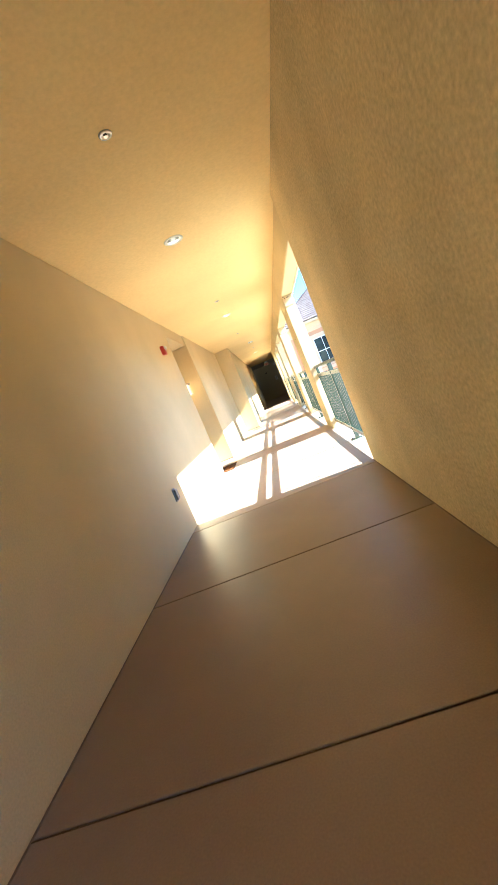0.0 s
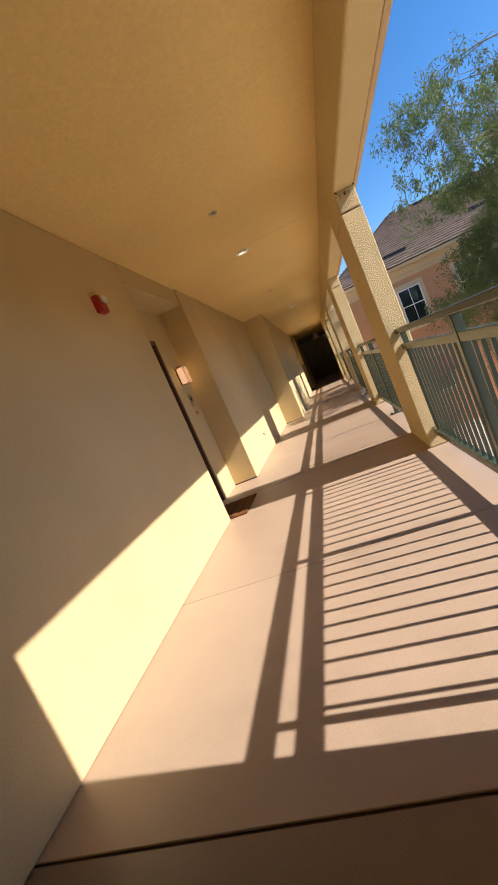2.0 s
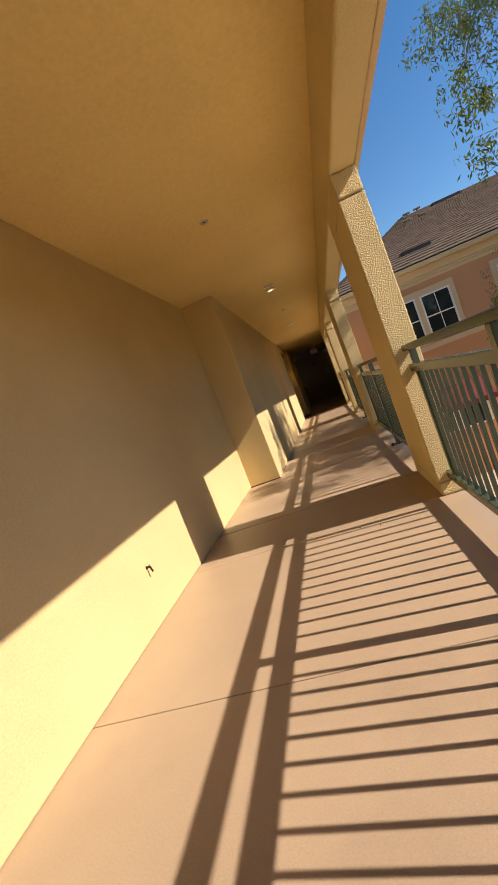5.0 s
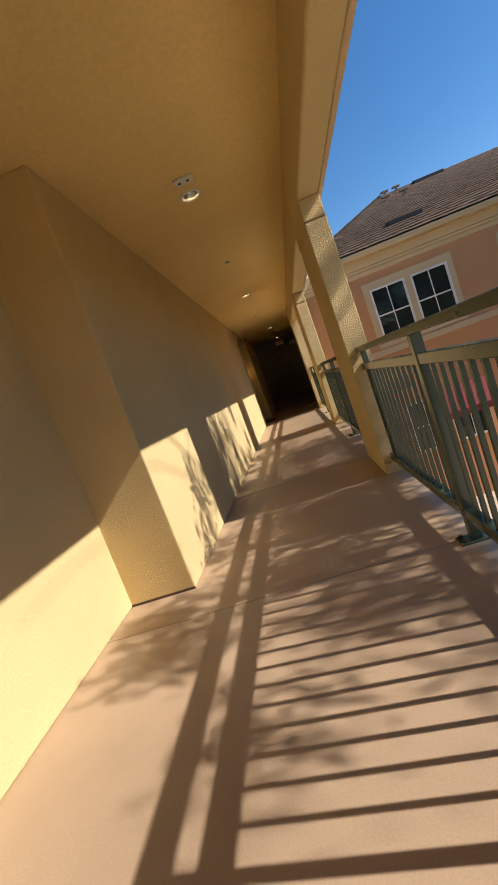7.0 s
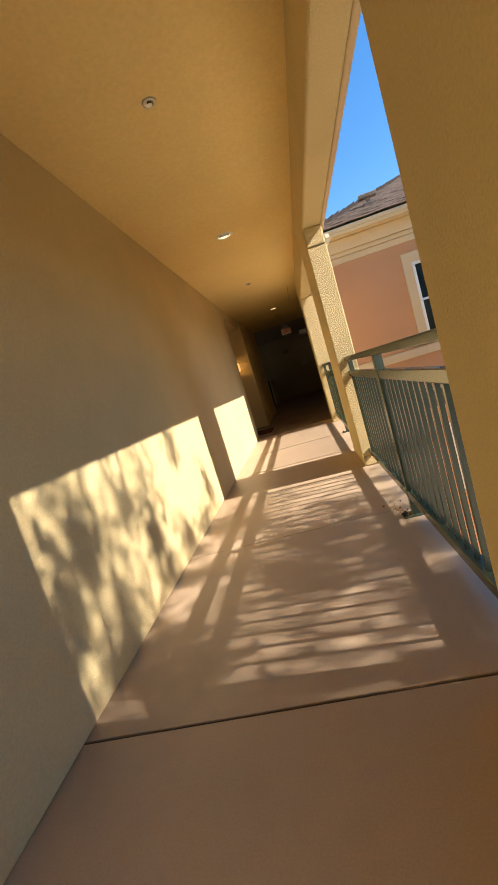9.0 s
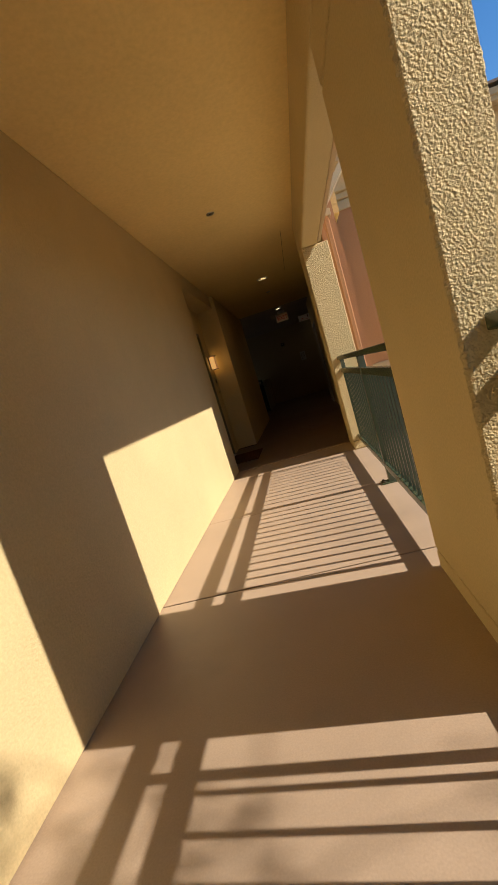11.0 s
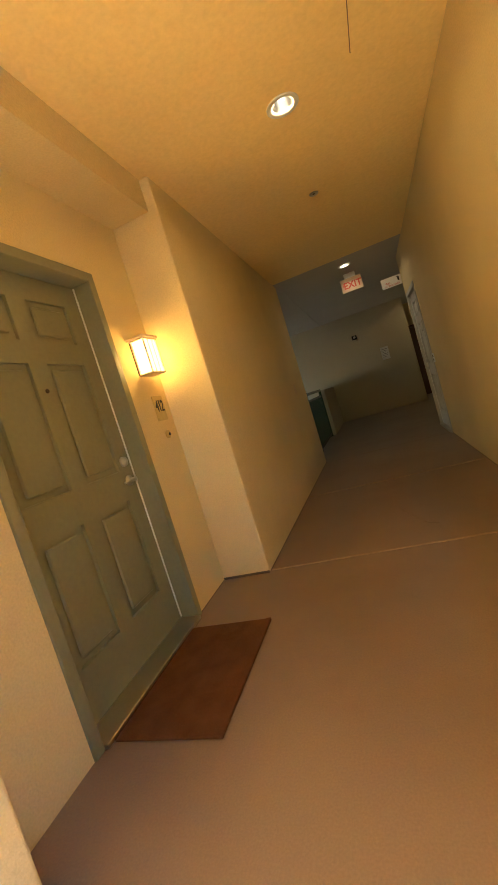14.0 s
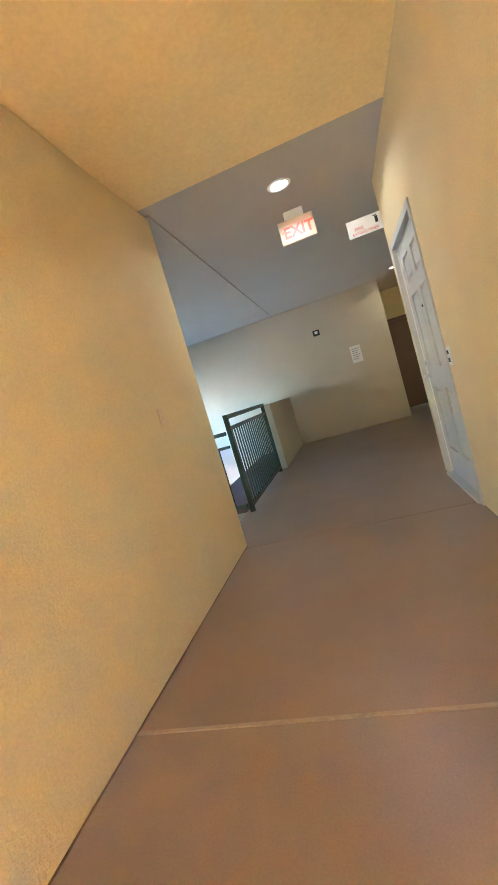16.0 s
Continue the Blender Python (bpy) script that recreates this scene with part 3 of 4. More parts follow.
# ---- door mats ----
def woven_mat(x0, x1, y0, y1, label):
    t = thing("door_mat", label, "doormat", at=((x0 + x1) / 2, (y0 + y1) / 2, 0))
    w, l = (x1 - x0) / 2, (y1 - y0) / 2
    part("coir_body", bx(-w, w, -l, l, 0.0, 0.011, 0.004), MAT_BROWN, t, "dark coir backing")
    lanes = 4
    lane = 2 * w / lanes
    for i in range(lanes):
        cx = -w + (i + 0.5) * lane
        half, tilt = lane / 2 - 0.010, (0.035 if i % 2 else -0.035)
        bm = B()
        vs = [bm.verts.new((sx * half, sx * tilt * 0.5 + sy * 0.0205, z)) for z in (0.0112, 0.0155) for sx, sy in ((-1, -1), (1, -1), (1, 1), (-1, 1))]
        for q in ((3, 2, 1, 0), (4, 5, 6, 7), (0, 1, 5, 4), (1, 2, 6, 5), (2, 3, 7, 6), (3, 0, 4, 7)):
            bm.faces.new([vs[k] for k in q])
        me = mesh_of("woven_rib", bm, MAT_ORANGE)
        for j in range(13):
            ob = new("woven_rib", me)
            ob.parent = t
            ob.location = (cx, -l + 0.03 + (j + 0.5) * (2 * l - 0.06) / 13, 0)
    return t


woven_mat(-1.765, -1.37, 6.74, 7.36, "orange brown woven doormat in front of the brown door")
m2 = thing("door_mat", "plain dark brown coir doormat in front of the olive door", "doormat", at=(-1.06, 22.80, 0))
part("coir_body", bx(-0.245, 0.225, -0.37, 0.37, 0.0, 0.014, 0.005), MAT_BROWN, m2)
part("edging", bx(0.195, 0.224, -0.368, 0.368, 0.0142, 0.0165, 0.001), MAT_BROWN, m2)


# ---- ceiling things ----
def downlight(x, y, z=CEIL, power=1.0, tone=(1.0, 0.74, 0.40)):
    t = thing("ceiling_light", "round recessed ceiling downlight with a bright reflector", "ceiling light", "corridor downlights", (x, y, z))
    part("trim_ring", lathe(B(), (0, 0, 0), (0, 0, -1), [(0.060, -0.004), (0.095, -0.001), (0.095, 0.003), (0.089, 0.007), (0.070, 0.006), (0.0615, 0.0), (0.060, -0.004)], 32), WHITE, t, smooth=True)
    part("reflector", lathe(B(), (0, 0, 0), (0, 0, 1), [(0.0612, 0.001), (0.060, 0.03), (0.054, 0.075), (0.038, 0.095), (0.0, 0.097)], 32), METAL, t, "bright spun metal can", smooth=True)
    bm = B()
    for k in range(3):
        ang = k * math.tau / 3
        cx, cy = 0.015 * math.cos(ang), 0.015 * math.sin(ang)
        lathe(bm, (cx, cy, 0.092), (0, 0, -1), [(0.0095, 0.0), (0.0095, 0.058), (0.006, 0.066), (0.0, 0.068)], 12)
    part("bulb", bm, LAMP_WHITE, t, "three-tube fluorescent bulb", smooth=True)
    li = new("downlight_lamp", bpy.data.lights.new("downlight_lamp", "AREA"))
    li.data.shape, li.data.size, li.data.energy, li.data.color = "DISK", 0.05, power, tone
    li.location = (x, y, z + 0.016)
    return t


for x, y in CANS:
    downlight(x, y, power=DOWNLIGHT_POWER)
downlight(*LOBBY_CANS[0], 2.70, power=LOBBY_POWER, tone=(1.0, 0.88, 0.70))


def sprinkler(x, y):
    t = thing("sprinkler_head", "small recessed metal sprinkler head in the ceiling", "sprinkler", "ceiling sprinklers", (x, y, CEIL))
    part("escutcheon", lathe(B(), (0, 0, 0), (0, 0, -1), [(0.0, 0.0), (0.040, 0.0), (0.038, 0.006), (0.024, 0.009), (0.022, 0.001), (0.0, 0.001)], 24), METAL, t, smooth=True)
    part("body", lathe(B(), (0, 0, 0), (0, 0, -1), [(0.0, 0.001), (0.012, 0.001), (0.010, 0.007), (0.004, 0.010), (0.004, 0.012)], 12), DARK_METAL, t, smooth=True)
    part("deflector", lathe(B(), (0, 0, 0), (0, 0, -1), [(0.0, 0.012), (0.013, 0.012), (0.013, 0.0135), (0.0, 0.0135)], 14), METAL, t)


for x, y in ((-0.57, 2.30), (-0.545, 6.82), (-0.53, 11.0), (-0.318, 16.04), (-0.335, 20.64), (-0.09, 25.03)):
    sprinkler(x, y)

em = thing("emergency_light", "small white ceiling box with two dark lamp eyes", "emergency light", at=(-0.325, 13.82, CEIL))
part("housing", bx(-0.075, 0.075, -0.045, 0.045, -0.018, 0.0, 0.006), WHITE, em)
for dx in (-0.032, 0.032):
    part("lens", lathe(B(), (dx, 0, -0.018), (0, 0, -1), [(0.011, 0), (0.011, 0.004), (0.0, 0.005)], 16), BLACK, em)

exit_sign = thing("exit_sign", "cream exit sign with red letters hung from the ceiling", "exit sign", at=(0.035, 28.31, 2.52))
part("housing", bx(-0.165, 0.165, -0.02, 0.02, -0.105, 0.105, 0.006), CREAM, exit_sign)
part("face", bx(-0.150, 0.150, -0.0225, -0.0202, -0.090, 0.090, 0.001), EXIT_FACE, exit_sign, "peach glowing face")
part("mount", bx(-0.09, 0.09, -0.012, 0.012, 0.105, 0.195, 0.003), WHITE, exit_sign)
lettering("letters", "EXIT", 0.138, SIGN_GLOW, exit_sign, pose(0.014, -0.0242, -0.012, 90, 0, 0), bold=0.004)
bm = B()
v = [bm.verts.new(p) for p in ((-0.145, -0.0250, 0.0), (-0.126, -0.0250, 0.018), (-0.126, -0.0250, -0.018))]
bm.faces.new(v)
bmesh.ops.solidify(bm, geom=bm.faces[:], thickness=0.002)
part("arrow", bm, SIGN_GLOW, exit_sign)

fire_sign = thing("fire_extinguisher_sign", "white projecting sign with red lettering and pictogram", "sign", at=(X_R, 28.32, 2.335))
part("board", bx(-0.30, 0.0, -0.006, 0.006, -0.075, 0.075, 0.002), WHITE, fire_sign)
lettering("upper_line", "FIRE", 0.045, SIGN_RED, fire_sign, pose(-0.20, -0.0065, -0.012, 90, 0, 0))
lettering("lower_line", "EXTINGUISHER", 0.034, SIGN_RED, fire_sign, pose(-0.15, -0.0065, -0.05, 90, 0, 0))
bm = B()
box(bm, -0.055, -0.030, -0.0085, -0.0062, -0.01, 0.045)
box(bm, -0.066, -0.036, -0.0085, -0.0062, 0.047, 0.056)
part("pictogram", bm, BLACK, fire_sign)

# ---- lobby and stair ----
structure("ceiling_lobby", ceiling_plate(B(), -4.2, 3.0, 27.192, 36.2, 2.70, 2.95, LOBBY_CANS), LOBBY_CEIL, "lobby ceiling in a greyed tone for its cooler light")
structure("trim_lobby", bx(XD - 0.02, XD + 0.005, 27.36, 32.82, 2.688, 2.699), LOBBY_CEIL, "thin ceiling seam over the stair edge")
structure("wall_lobby_end", slab(B(), "y", 32.82, 32.97, -4.2, 1.12, -2.5, 2.70), LOBBY_COOL, "end wall of the lobby, greyed for its cooler light")
structure("wall_lobby_back", slab(B(), "y", 34.30, 34.5, 0.92, 3.0, 0, 2.70, [(1.17, 2.10, -1, 2.06)]), STUCCO, "yellow wall beyond the lobby opening")
structure("wall_lobby_return", slab(B(), "x", 0.92, 1.12, 32.98, 34.299, 0, 2.70), STUCCO, "plain return of the lobby end wall")
structure("wall_lobby_side", slab(B(), "x", 2.6, 2.8, 28.33, 34.3, 0, 2.70), STUCCO, "plain side wall of the lobby")
structure("wall_lobby_near", slab(B(), "y", 28.33, 28.48, X_R + 0.16, 2.6, 0, 2.70), STUCCO, "plain return wall of the lobby")
structure("wall_stair_outer", slab(B(), "x", -4.2, -4.0, 27.3, 32.82, -2.5, 2.70, [(31.5, 32.5, 0.45, 1.50)]), LOBBY_COOL, "outer stair wall with an open window bay")
structure("wall_stair_near", slab(B(), "y", 27.1, 27.3, -4.2, XD - 0.5, -2.5, 2.70), LOBBY_COOL, "plain wall behind the stair")
structure("wall_low", rounded(slab(B(), "x", -1.25, -1.095, 30.49, 32.82, 0, 1.03), 0.01), LOBBY_COOL, "low stucco parapet beside the stair")
bd = thing("door_4", "closed dark red-brown door beyond the lobby", "door", at=(1.635, 34.30, 0))
tagged(bd, kind="structure")
part("leaf", bx(-0.42, 0.42, 0.04, 0.085, 0.001, 2.0, 0.003), FRAME_BROWN, bd)
for a, b in ((-0.465, -0.42), (0.42, 0.465)):
    part("jamb", bx(a, b, -0.012, 0.12, 0, 2.06, 0.003), FRAME_BROWN, bd)
part("head", bx(-0.42, 0.42, -0.012, 0.12, 2.0, 2.06, 0.003), FRAME_BROWN, bd)
part("lever_handle", tube(B(), (0.34, -0.01, 0.95), (0.24, -0.01, 0.95), 0.01, 0.009, 10), METAL, bd)
downlight(*LOBBY_CANS[1], 2.70, power=LOBBY_POWER * 0.6)

gate = thing("stair_railing", "dark green steel guard panel at the head of the stair", "railing", at=(-1.18, 28.36, 0))
GL = 1.98
part("top_rail", bx(-0.025, 0.025, 0, GL, 1.02, 1.07, 0.005), GREEN, gate)
part("upper_rail", bx(-0.02, 0.02, 0.04, GL - 0.04, 0.90, 0.94, 0.004), GREEN, gate)
part("bottom_rail", bx(-0.02, 0.02, 0.04, GL - 0.04, 0.05, 0.10, 0.004), GREEN, gate)
for y in (0.022, GL - 0.022):
    part("post", bx(-0.025, 0.025, y - 0.022, y + 0.022, 0.0, 1.02, 0.004), GREEN, gate)
me = mesh_of("baluster", bx(-0.008, 0.008, -0.008, 0.008, 0.10, 0.90), GREEN)
for k in range(18):
    ob = new("baluster", me)
    ob.parent = gate
    ob.location = (0, 0.07 + (k + 0.5) * (GL - 0.14) / 18, 0)

hand = thing("stair_handrail", "dark green handrail panel along the descending stair", "railing", at=(-1.30, 28.36, 0))
part("top_rail", bx(-1.2, 0.08, -0.02, 0.02, 0.86, 0.90, 0.004), GREEN, hand)
part("upper_rail", bx(-1.2, 0.08, -0.016, 0.016, 0.72, 0.75, 0.003), GREEN, hand)
part("bottom_rail", bx(-1.2, 0.08, -0.016, 0.016, 0.06, 0.10, 0.003), GREEN, hand)
me = mesh_of("baluster", bx(-0.008, 0.008, -0.008, 0.008, 0.10, 0.72), GREEN)
for k in range(12):
    ob = new("baluster", me)
    ob.parent = hand
    ob.location = (-1.15 + k * 0.1, 0, 0)

stair = thing("stair", "concrete stair descending beside the lobby", "stair", at=(-2.6, 28.4, 0))
tagged(stair, kind="structure")
part("landing", bx(-1.4, 1.345, -1.1, 0.02, -0.2, -0.005, 0.004), CONCRETE, stair)
for k in range(12):
    part("step", bx(-1.4, 1.34, 0.02 + k * 0.28, 0.32 + k * 0.28, -0.18 * (k + 1) - 0.16, -0.18 * (k + 1), 0.006), CONCRETE, stair)

dev = thing("wall_strobe", "small dark square device on the lobby wall", "alarm", at=(-0.225, 32.82, 2.10))
part("housing", bx(-0.065, 0.065, -0.045, 0.0, -0.055, 0.055, 0.008), BLACK, dev)
part("lens", bx(-0.03, 0.03, -0.062, -0.045, -0.02, 0.03, 0.006), WHITE, dev)
notice = thing("notice_board", "white printed notice sheet on the lobby wall", "notice", at=(0.415, 32.82, 1.47))
part("sheet", bx(-0.10, 0.10, -0.010, 0.0, -0.165, 0.165, 0.003), WHITE, notice)
for k in range(6):
    part("text_bar", bx(-0.07, 0.07 - 0.02 * (k % 3), -0.012, -0.0102, 0.10 - k * 0.04, 0.112 - k * 0.04), GREY_BOX, notice)

# ---- sealant lines along the foot of the walls ----
def foot_line(x0, x1, y0, y1, mat=None, top=0.007):
    structure("trim_foot", bx(x0, x1, y0, y1, 0.0005, top, 0.0015), mat or SEALANT, "thin brown sealant line along the wall foot")


for x, y0, y1 in ((XA, -3.7, 3.82), (XD, ALC2[1], 27.36), (XC_IN, D2[1], ALC2[1])):
    foot_line(x, x + 0.004, y0 + 0.012, y1 - 0.012)
for x0, x1, y in ((XB, XC, 12.98), (XA_IN, XB, ALC1[1]), (XC_IN, XD, ALC2[1])):
    foot_line(x0, x1, y - 0.006, y, JOINT, 0.016)
foot_line(0.395, 0.40, -0.85, 3.92)
foot_line(X_R - 0.005, X_R, 21.9, 27.19)

# ---- small traces on the gallery ----
rnd = random.Random(11)
nest = thing("mud_nest", "cluster of small dark mud dabs under the beam", "insect nest", at=(0.50, 6.70, 2.24))
for k in range(13):
    p = (rnd.uniform(-0.06, 0.10), -0.004, rnd.uniform(-0.035, 0.04))
    bm = B()
    bmesh.ops.create_icosphere(bm, subdivisions=2, radius=rnd.uniform(0.004, 0.008))
    for v in bm.verts:
        v.co = Vector((v.co.x * 1.3, v.co.y * 0.6, v.co.z)) + Vector(p) + noise.noise_vector(v.co * 90) * 0.002
    part("mud_dab", bm, JOINT, nest)


def crack_line(p0, p1, key, mat, label, half=0.0045, wander=0.014):
    """A wandering hairline in the deck from one point to another."""
    bm = B()
    prev = None
    p0, p1 = Vector((*p0, 0)), Vector((*p1, 0))
    side = (p1 - p0).normalized().cross(Vector((0, 0, 1)))
    for i in range(29):
        f = i / 28
        off = wander * noise.noise(Vector((key, f * 5, 0))) + 0.25 * wander * noise.noise(Vector((key, f * 13, 3)))
        p = p0.lerp(p1, f) + side * off
        h = half * (0.35 + math.sin(math.pi * f))
        ring = [bm.verts.new(q) for q in (p - side * h + Vector((0, 0, 0.0004)), p + Vector((0, 0, 0.0022)), p + side * h + Vector((0, 0, 0.0004)))]
        if prev:
            for j in range(2):
                bm.faces.new((prev[j], prev[j + 1], ring[j + 1], ring[j]))
        prev = ring
    structure("trim_crack", bm, mat, label)


crack_line((-0.75, 6.70), (-0.08, 6.70), 1.0, SEAM, "pale sealed hairline crack across the deck")
crack_line((-0.80, 19.94), (-0.05, 19.94), 7.0, SEAM, "pale sealed hairline crack across the deck")
crack_line((-0.13, 24.60), (0.12, 24.02), 3.0, SEALANT, "dark hairline crack wandering along the corridor floor", 0.0010, 0.045)
bm = B()
bmesh.ops.create_icosphere(bm, subdivisions=2, radius=0.011)
for v in bm.verts:
    v.co = Vector((v.co.x * 0.5, v.co.y * 1.2, v.co.z * 0.7)) + noise.noise_vector(v.co * 80) * 0.004
dab = part("mud_dab", bm, JOINT)
dab.location = (COL_IN - 0.003, 7.11, 1.62)
tagged(dab, label="small dark mud dab on the inner face of a pier", category="insect nest")


def dry_leaf(x, y, size, turn):
    bm = B()
    n = 6
    left, mid_v, right = [], [], []
    for i in range(n + 1):
        f = i / n
        wd = math.sin(math.pi * min(0.98, f + 0.03)) * size * 0.28
        zc = 0.004 + 0.010 * math.sin(f * 3.0)
        left.append(bm.verts.new((-wd, f * size, zc + wd * 0.35)))
        mid_v.append(bm.verts.new((0, f * size, zc)))
        right.append(bm.verts.new((wd, f * size, zc + wd * 0.2)))
    for i in range(n):
        bm.faces.new((left[i], mid_v[i], mid_v[i + 1], left[i + 1]))
        bm.faces.new((mid_v[i], right[i], right[i + 1], mid_v[i + 1]))
    ob = part("dry_leaf", bm, DRY_LEAF)
    ob.matrix_basis = pose(x, y, 0, 0, 0, turn)
    tagged(ob, label="small curled brown dry leaf on the deck", category="leaf", group="fallen leaves")


for k in range(14):
    dry_leaf(0.46 + rnd.gauss(0, 0.05), 16.36 + rnd.gauss(0, 0.07), rnd.uniform(0.018, 0.034), rnd.uniform(0, 360))
for k in range(5):
    dry_leaf(rnd.uniform(-0.7, 0.4), rnd.uniform(10.05, 10.35), rnd.uniform(0.012, 0.022), rnd.uniform(0, 360))

# ---- neighbouring wing ----
WY = 22.55
wing = thing("neighbour_wing", "terracotta stucco wing with cream trim and tiled roof", "building", at=(0, WY, 0))
MOLD, GUT = 2.87, 3.40
WX1, WZ0 = 16.0, -4.0
wins = [(2.74, 3.69), (3.85, 4.83)]
W_Z0, W_Z1 = 0.98, 2.46
holes = [(a, b, W_Z0, W_Z1) for a, b in wins] + [(6.32, 7.27, W_Z0, W_Z1), (7.43, 8.41, W_Z0, W_Z1),
         (2.74, 3.69, -2.3, -0.85), (3.85, 4.83, -2.3, -0.85)]
part("wall", slab(B(), "y", 0.0, 0.25, 0.76, WX1, WZ0, 3.38, holes), TERRACOTTA, wing)
part("corner_return", bx(0.738, 0.925, -0.75, -0.683, WZ0, 2.86), TERRACOTTA, wing)
part("fascia", bx(0.74, WX1, -0.405, 0.26, GUT - 0.03, GUT + 0.042, 0.006), CREAM, wing)
bm = B()
prof = [(0.03, MOLD, MOLD + 0.12), (0.07, MOLD + 0.122, MOLD + 0.20), (0.12, MOLD + 0.202, MOLD + 0.44), (0.24, MOLD + 0.442, GUT)]
for d, a, b in prof:
    part("cornice_step", bx(0.72, WX1, -d, -0.001, a, b, 0.012), CREAM, wing)
part("sill_band", bx(0.905, WX1, -0.045, -0.001, 0.66, 0.83, 0.01), CREAM, wing)
part("gutter", bx(0.9, WX1, -0.38, -0.242, GUT - 0.09, GUT + 0.03, 0.012), CREAM, wing)
for a, b, z0, z1 in holes:
    w = part("window", slab(B(), "y", -0.05, 0.05, a, b, z0, z1, [(a + 0.05, b - 0.05, z0 + 0.05, (z0 + z1) / 2 - 0.02), (a + 0.05, b - 0.05, (z0 + z1) / 2 + 0.02, z1 - 0.05)]), WHITE_FRAME, wing, "white sash window")
    part("pane", bx(a + 0.05, b - 0.05, 0.0, 0.008, z0 + 0.05, (z0 + z1) / 2 - 0.02), GLASS_DARK, w)
    part("pane", bx(a + 0.05, b - 0.05, 0.01, 0.018, (z0 + z1) / 2 + 0.02, z1 - 0.05), GLASS_DARK, w)
    mid = (a + b) / 2
    part("muntin", bx(mid - 0.012, mid + 0.012, -0.02, -0.002, z0 + 0.05, (z0 + z1) / 2 - 0.02), WHITE_FRAME, w)
    part("muntin", bx(mid - 0.012, mid + 0.012, -0.02, 0.008, (z0 + z1) / 2 + 0.02, z1 - 0.05), WHITE_FRAME, w)
for a, b in ((2.74, 4.83), (6.32, 8.41)):
    gap = ((3.69, 3.85) if a < 5 else (7.27, 7.43))
    part("window_surround", slab(B(), "y", -0.04, -0.001, a - 0.17, b + 0.15, W_Z0 - 0.12, W_Z1 + 0.20, [(a, gap[0], W_Z0, W_Z1), (gap[1], b, W_Z0, W_Z1)]), CREAM, wing)

# hipped roof of overlapping tile courses rising away from the gutter
PITCH = math.atan(0.38)
ROWS, STEP = 33, 0.42
HIP = 0.53


def course(x_at, y_at, z_at, x_to, y_to, n, lift, key):
    """One row of tiles from a point to another, its upper edge lifted along the slope by the vector lift."""
    bm = B()
    prev = None
    p0, p1 = Vector((x_at, y_at, z_at)), Vector((x_to, y_to, z_at))
    for i in range(n + 1):
        p = p0.lerp(p1, i / n) + Vector((0, 0, 0.007 * math.sin(i * 2.7 + key * 1.9)))
        d = Vector((lift.x, lift.y, 0)).normalized()
        ring = [bm.verts.new(q) for q in (p + d * 0.16, p + d * 0.16 + Vector((0, 0, 0.052)), p + Vector((0, 0, 0.054)), p + d * 0.012 + Vector((0, 0, 0.086)),
                                          p + lift + Vector((0, 0, 0.020)), p + lift - Vector((0, 0, 0.010)))]
        if prev:
            for j in range(6):
                bm.faces.new((prev[j], prev[(j + 1) % 6], ring[(j + 1) % 6], ring[j]))
        else:
            bm.faces.new(ring)
        prev = ring
    bm.faces.new(prev[::-1])
    part("tile_course", bm, TILE, wing)


for k in range(ROWS):
    run, rise = k * STEP * math.cos(PITCH), k * STEP * math.sin(PITCH)
    up = (STEP + 0.06)
    course(0.80 + run * HIP, -0.42 + run, GUT + 0.03 + rise, WX1, -0.42 + run, 48, Vector((0, up * math.cos(PITCH), up * math.sin(PITCH))), k)
    if k < ROWS - 1:
        course(0.80 + run * HIP, -0.42 + run, GUT + 0.03 + rise, 0.80 + run * HIP, 13.0, 24, Vector((up * math.cos(PITCH) * HIP, 0, up * math.sin(PITCH))), k + 0.5)


def roof_at(x, up):
    return (x, WY - 0.42 + up * math.cos(PITCH), GUT + 0.09 + up * math.sin(PITCH))


def roof_vent(x, up, w, name="roof_vent", h=0.16):
    p = roof_at(x, up)
    t = thing(name, "dark low roof vent set among the tiles", "roof vent", "roof vents", p)
    bm = box(B(), -w / 2, w / 2, -0.16, 0.22, -0.10, h * 0.55, 0.01)
    part("box", bm, BLACK, t)
    part("hood", bx(-w / 2 - 0.03, w / 2 + 0.03, -0.10, 0.34, h * 0.55, h * 0.55 + 0.03, 0.008), TILE, t)


for x, up, w in ((4.64, 1.95, 1.0), (9.8, 12.6, 1.5), (9.0, 3.4, 1.0)):
    roof_vent(x, up, w)


def roof_pipe(x, up):
    t = thing("roof_pipe", "short tan flue with a long cowl on the tiled roof", "flue", "roof flues", roof_at(x, up))
    part("pipe", tube(B(), (0, 0, -0.1), (0, 0, 0.15), 0.05, 0.05, 14), BARK, t)
    part("cap", bx(-0.20, 0.20, -0.09, 0.09, 0.15, 0.24, 0.02), BARK, t, "long cowl")
    part("flashing", bx(-0.14, 0.14, -0.16, 0.16, -0.08, 0.02, 0.01), TILE, t)


for x, up in ((6.73, 9.7), (7.45, 9.4), (7.6, 12.6), (8.3, 12.9), (2.6, 2.0)):
    roof_pipe(x, up)

